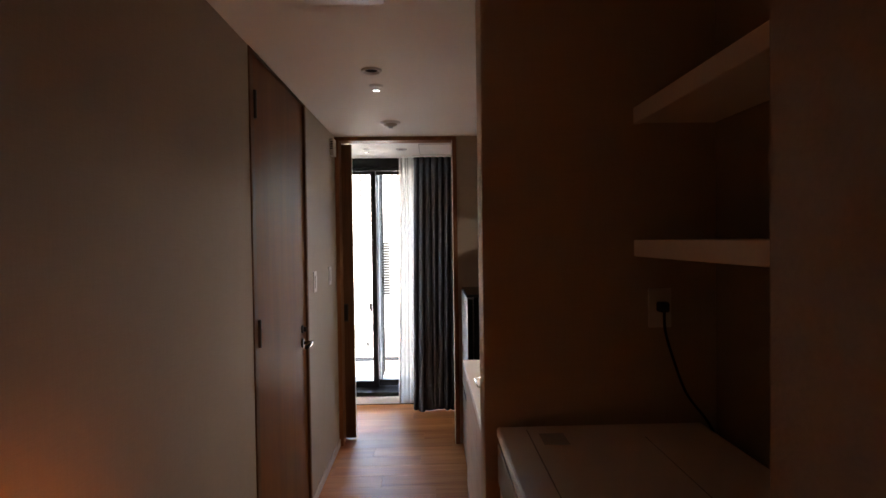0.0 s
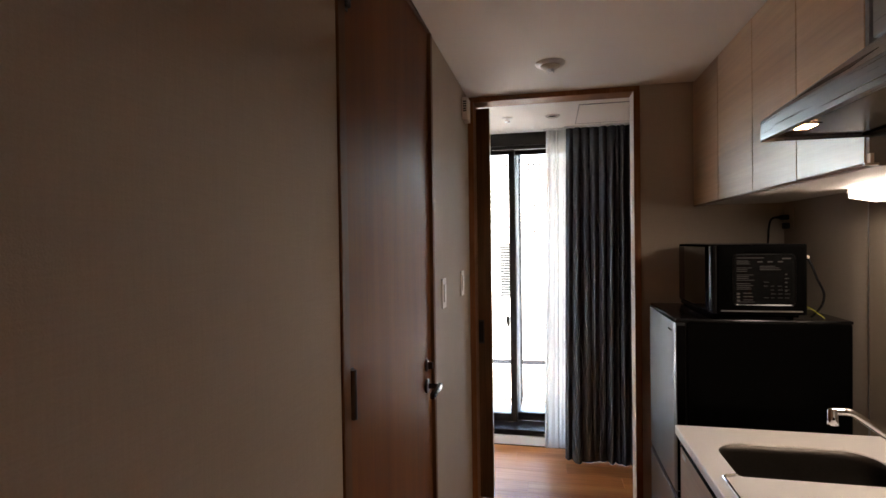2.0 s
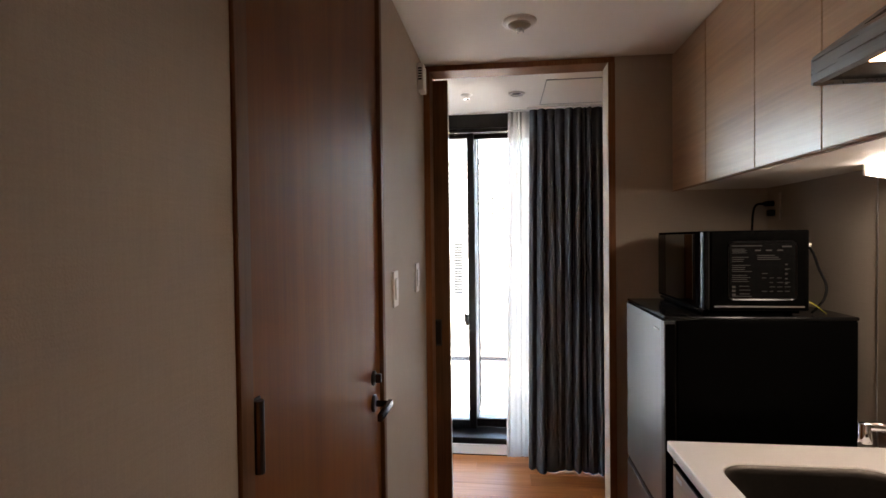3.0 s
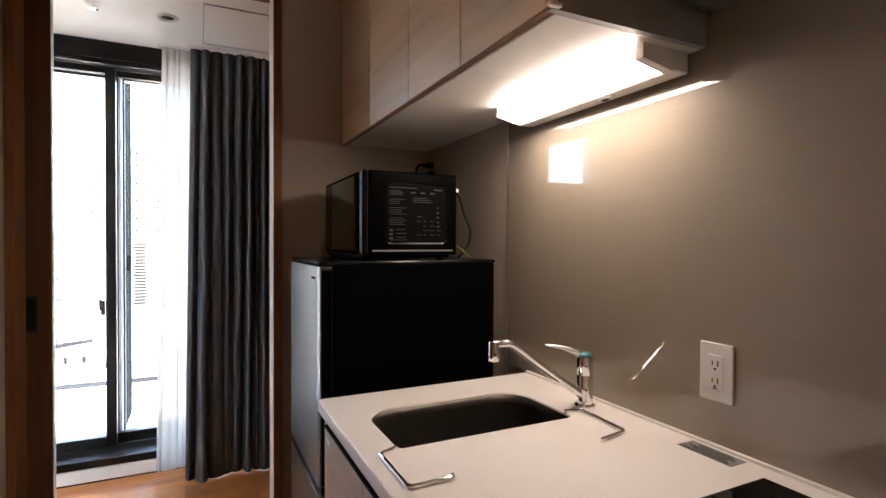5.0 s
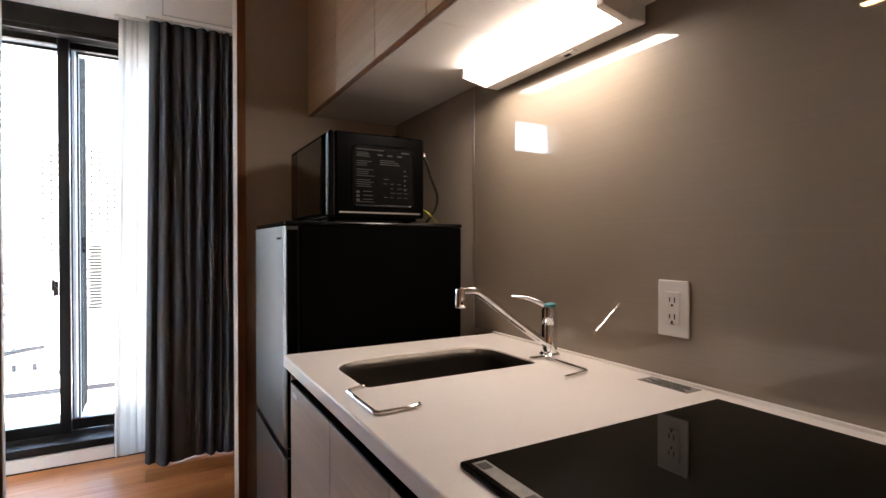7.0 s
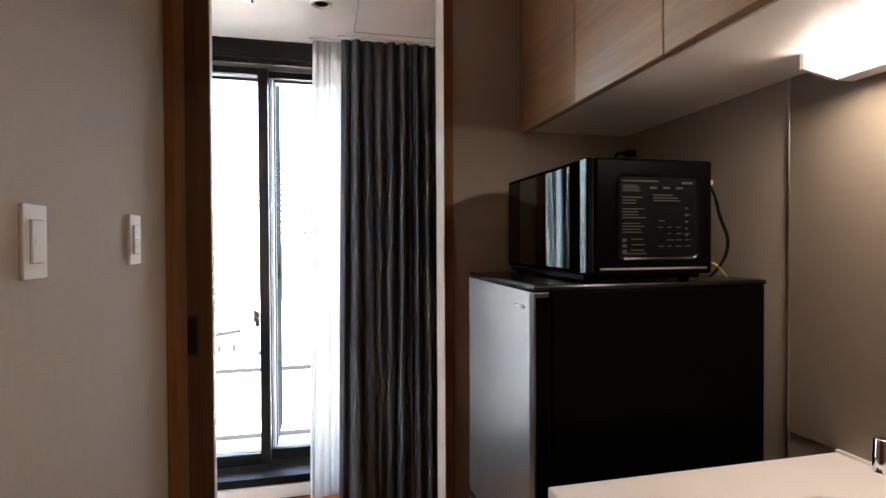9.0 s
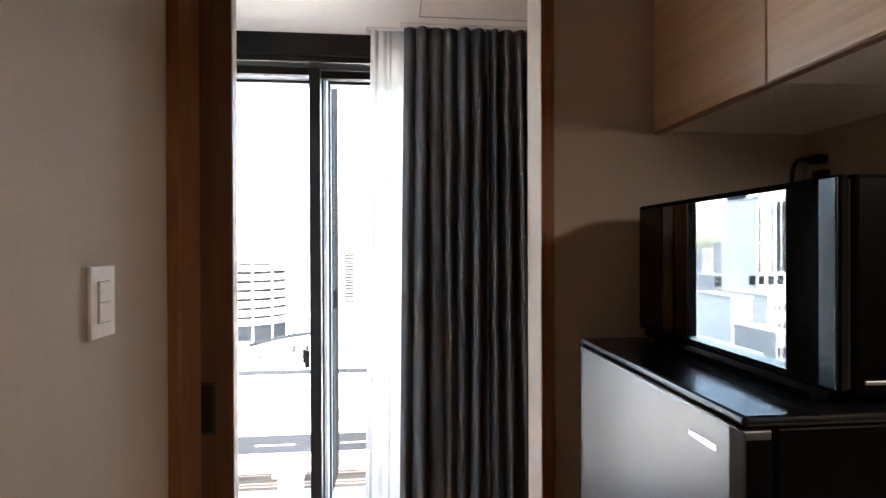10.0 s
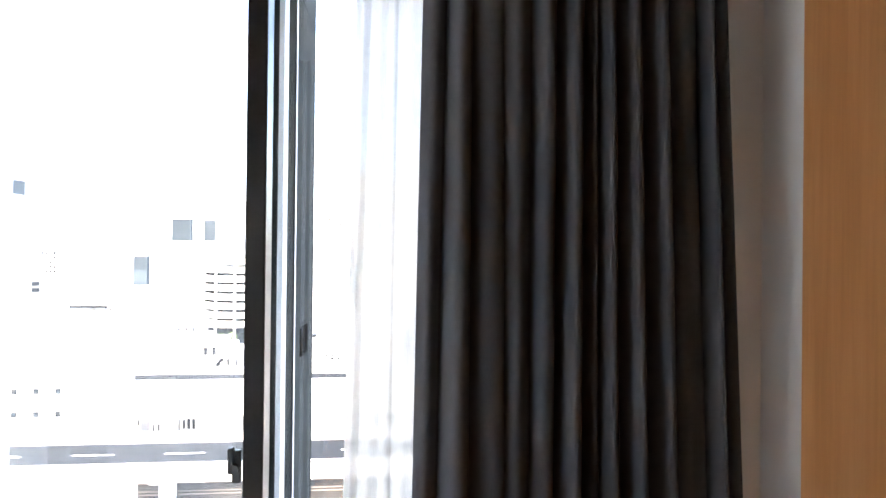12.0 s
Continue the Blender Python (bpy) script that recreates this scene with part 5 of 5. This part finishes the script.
# elevated roads
def viaduct(name, d, z, width, az0, az1, label, posts=True, marks=False, kerb=0.9, thick=1.1):
    xa, ya = P(az0, d / math.cos(radians(az0)))
    xb, yb = P(az1, d / math.cos(radians(az1)))
    v = thing(name, ((xa + xb) / 2, ya + width / 2, GZ), label, "elevated road")
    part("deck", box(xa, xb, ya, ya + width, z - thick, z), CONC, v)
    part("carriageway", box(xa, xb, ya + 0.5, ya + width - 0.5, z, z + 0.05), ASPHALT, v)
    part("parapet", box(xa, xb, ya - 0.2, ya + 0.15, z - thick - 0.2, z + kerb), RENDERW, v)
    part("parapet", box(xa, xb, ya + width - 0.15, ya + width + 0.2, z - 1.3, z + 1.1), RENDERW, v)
    n = int((xb - xa) / 9)
    line = part("lane_mark", box(0, 4, -0.08, 0.08, 0, 0.02), RENDERW, v)
    for i in range(max(n, 1)):
        o = line if i == 0 else line.copy()
        if i:
            scene.collection.objects.link(o)
        o.location = (xa + i * 9, ya + width / 2, z + 0.055)
    if posts:
        m = int((xb - xa) / 1.6)
        post = part("fence_post", box(-0.09, 0.09, -0.06, 0.06, 0, 1.5), GREYPLASTIC, v)
        for i in range(min(m, 60)):
            o = post if i == 0 else post.copy()
            if i:
                scene.collection.objects.link(o)
            o.location = (xa + i * 1.6, ya + width + 0.05, z + 1.1)
        part("fence_rail", box(xa, xb, ya + width, ya + width + 0.1, z + 2.5, z + 2.62), GREYPLASTIC, v)
    if marks:
        for i in range(int((xb - xa) / 7)):
            x = xa + 3 + i * 7
            part("red_mark", prism([(x, z - 0.25), (x + 1.9, z + 0.15), (x + 0.9, z + 0.2), (x + 2.6, z + 0.45), (x + 1.2, z + 0.4)], "y", ya - 0.26, ya - 0.21), REDPAINT, v)
    x = xa + 6
    while x < xb:
        part("pier", join(box(x - 0.9, x + 0.9, ya + width / 2 - 0.9, ya + width / 2 + 0.9, GZ, z - 1.1), box(x - 1.6, x + 1.6, ya + 0.5, ya + width - 0.5, z - 2.2, z - 1.1)), CONC, v)
        x += 17
    return v

viaduct("elevated_road", 51.0, -19.9, 7.0, -45, 12, "pale concrete elevated road with railings", True, False, 0.5)
viaduct("elevated_road", 74.0, -18.4, 9.0, -45, 14, "white elevated expressway with red chevron marks", True, True, 1.3, 3.6)
viaduct("elevated_road", 118.0, -27.0, 8.0, -24, 14, "further pale elevated road", False)
far_bridge = viaduct("elevated_road", 330.0, -33.0, 12.0, -33, -22, "far road bridge across the city", False)
part("girder", box(P(-33, 393)[0], P(-24, 361)[0], 333.3, 333.7, -36.2, -34.2), ASPHALT, far_bridge, "grey steel girder")
# curved ramp
rx, ry = P(-3.0, 128)
rp = thing("curved_ramp", (rx, ry, GZ), "curved pale road ramp with a dark edge", "road ramp")
def arc_band(r0, r1, a0, a1, z0, z1, ht):
    bm = bmesh.new()
    n = 40
    rows = []
    for i in range(n + 1):
        t = i / n
        a = radians(a0 + (a1 - a0) * t)
        z = z0 + (z1 - z0) * t
        rows.append([bm.verts.new((rx + r * math.cos(a), ry + 0.9 * r * math.sin(a), zz)) for r, zz in ((r0, z), (r1, z), (r1, z - ht), (r0, z - ht))])
    for p, q in zip(rows, rows[1:]):
        for i in range(4):
            bm.faces.new((p[i], p[(i + 1) % 4], q[(i + 1) % 4], q[i]))
    bm.faces.new(rows[0])
    bm.faces.new(rows[-1][::-1])
    bmesh.ops.recalc_face_normals(bm, faces=bm.faces)
    return bm
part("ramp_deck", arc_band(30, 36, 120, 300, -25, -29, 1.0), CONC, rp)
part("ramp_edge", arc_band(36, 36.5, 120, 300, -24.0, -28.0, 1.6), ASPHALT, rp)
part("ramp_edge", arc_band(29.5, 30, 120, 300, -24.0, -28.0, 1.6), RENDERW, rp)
for i in range(7):
    a = radians(130 + i * 25)
    part("ramp_pier", box(rx + 33 * math.cos(a) - 0.8, rx + 33 * math.cos(a) + 0.8, ry + 29.7 * math.sin(a) - 0.8, ry + 29.7 * math.sin(a) + 0.8, GZ, -26.2 - i * 0.6), CONC, rp)

# railway yard under the roads
for k in range(8):
    y = 84 + k * 4.2
    t = thing("railway_track", (0, y, GZ), "rusty railway track on grey ballast", "railway track", "railway tracks")
    part("ballast", box(-70, 25, y - 2.05, y + 2.05, GZ, GZ + 0.25), BALLAST, t)
    for dy in (-0.55, 0.55):
        part("rail", box(-70, 25, y + dy - 0.06, y + dy + 0.06, GZ + 0.3, GZ + 0.46), RAILSTEEL, t)
def van(x, y, turn, label):
    v = thing("van", (x, y, GZ), label, "vehicle", "parked vans")
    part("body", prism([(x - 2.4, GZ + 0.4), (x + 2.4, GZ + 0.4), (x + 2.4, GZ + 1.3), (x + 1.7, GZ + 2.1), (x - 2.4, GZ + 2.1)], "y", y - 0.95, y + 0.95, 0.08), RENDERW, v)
    part("window", box(x - 1.8, x + 1.5, y - 0.97, y + 0.97, GZ + 1.35, GZ + 1.85), BLUEGLASS, v)
    for dx in (-1.5, 1.5):
        part("wheel", cyl((x + dx, y - 1.0, GZ + 0.38), 0.38, 2.0, "y", 16), CABLE, v)
van(-31, 78.0, 0, "small white van parked by the rail yard")
van(-40, 76.5, 0, "small white van parked under the viaduct")
van(-22, 79.0, 0, "small white van parked by the rail yard")

# far trees
def tree(x, y, h, seed):
    rng = random.Random(seed)
    t = thing("tree", (x, y, GZ), "small leafy green street tree far below", "tree", "street trees")
    part("trunk", tube([(x, y, GZ), (x + 0.1, y, GZ + h * 0.3), (x, y + 0.1, GZ + h * 0.6)], [0.25, 0.1], 7, 3), RAILSTEEL, t)
    bm = bmesh.new()
    for _ in range(70):
        a, r, zz = rng.uniform(0, 6.28), rng.uniform(0, 1) ** 0.5 * h * 0.33, rng.uniform(0.3, 1.0)
        c = Vector((x + r * math.cos(a) * (1.25 - zz * 0.6), y + r * math.sin(a) * (1.25 - zz * 0.6), GZ + h * zz))
        s = rng.uniform(0.25, 0.6)
        q = Euler((rng.uniform(0, 3), rng.uniform(0, 3), rng.uniform(0, 3))).to_matrix()
        pts = [bm.verts.new(c + q @ Vector(v) * s) for v in ((1, 0, 0), (-0.5, 0.9, 0), (-0.5, -0.9, 0), (0, 0, 0.9))]
        for f in ((0, 1, 2), (0, 1, 3), (1, 2, 3), (2, 0, 3)):
            bm.faces.new([pts[i] for i in f])
    bmesh.ops.recalc_face_normals(bm, faces=bm.faces)
    part("crown", bm, LEAF, t)
for i, (az, d) in enumerate(((-20.3, 205), (-19.0, 203), (-17.6, 206), (-27.0, 300), (-25.8, 304), (-33.5, 420), (-32.6, 424), (-31.6, 418), (-24.9, 298), (-30.4, 416))):
    x, y = P(az, d)
    tree(x, y, 8 if d < 300 else 13, i)

# ---------------- floor planks ----------------
plank_floor = struct("floor", join(box(-0.69, 1.09, -1.55, 3.91, -0.0115, -0.008), box(RX0, RX1, 3.91, RY, -0.0115, -0.008)), FLOORWOOD, "orange-brown oak plank floor with fine joints", "floor")
PW, PL = 0.15, 0.91
plank_meshes = {}
def plank_mesh(length):
    key = round(length, 3)
    if key not in plank_meshes:
        plank_meshes[key] = mesh_of("plank", box(0.0005, key - 0.0005, 0.0005, PW - 0.0005, -0.0078, 0.0, 0.0009), FLOORWOOD)
    return plank_meshes[key]
rows = int((RY + 1.5) / PW) + 1
for r in range(rows):
    y = -1.5 + r * PW
    if y + PW > RY:
        continue
    west, east = (-0.68, 1.0) if y < 3.85 else (RX0, RX1)
    x = west - (r * 0.37 % 1.0) * PL
    while x < east - 0.02:
        x0, x1 = max(x, west), min(x + PL, east)
        if x1 - x0 > 0.02:
            o = new("plank", plank_mesh(x1 - x0))
            o.parent = plank_floor
            o.location = (x0, y, 0)
        x += PL
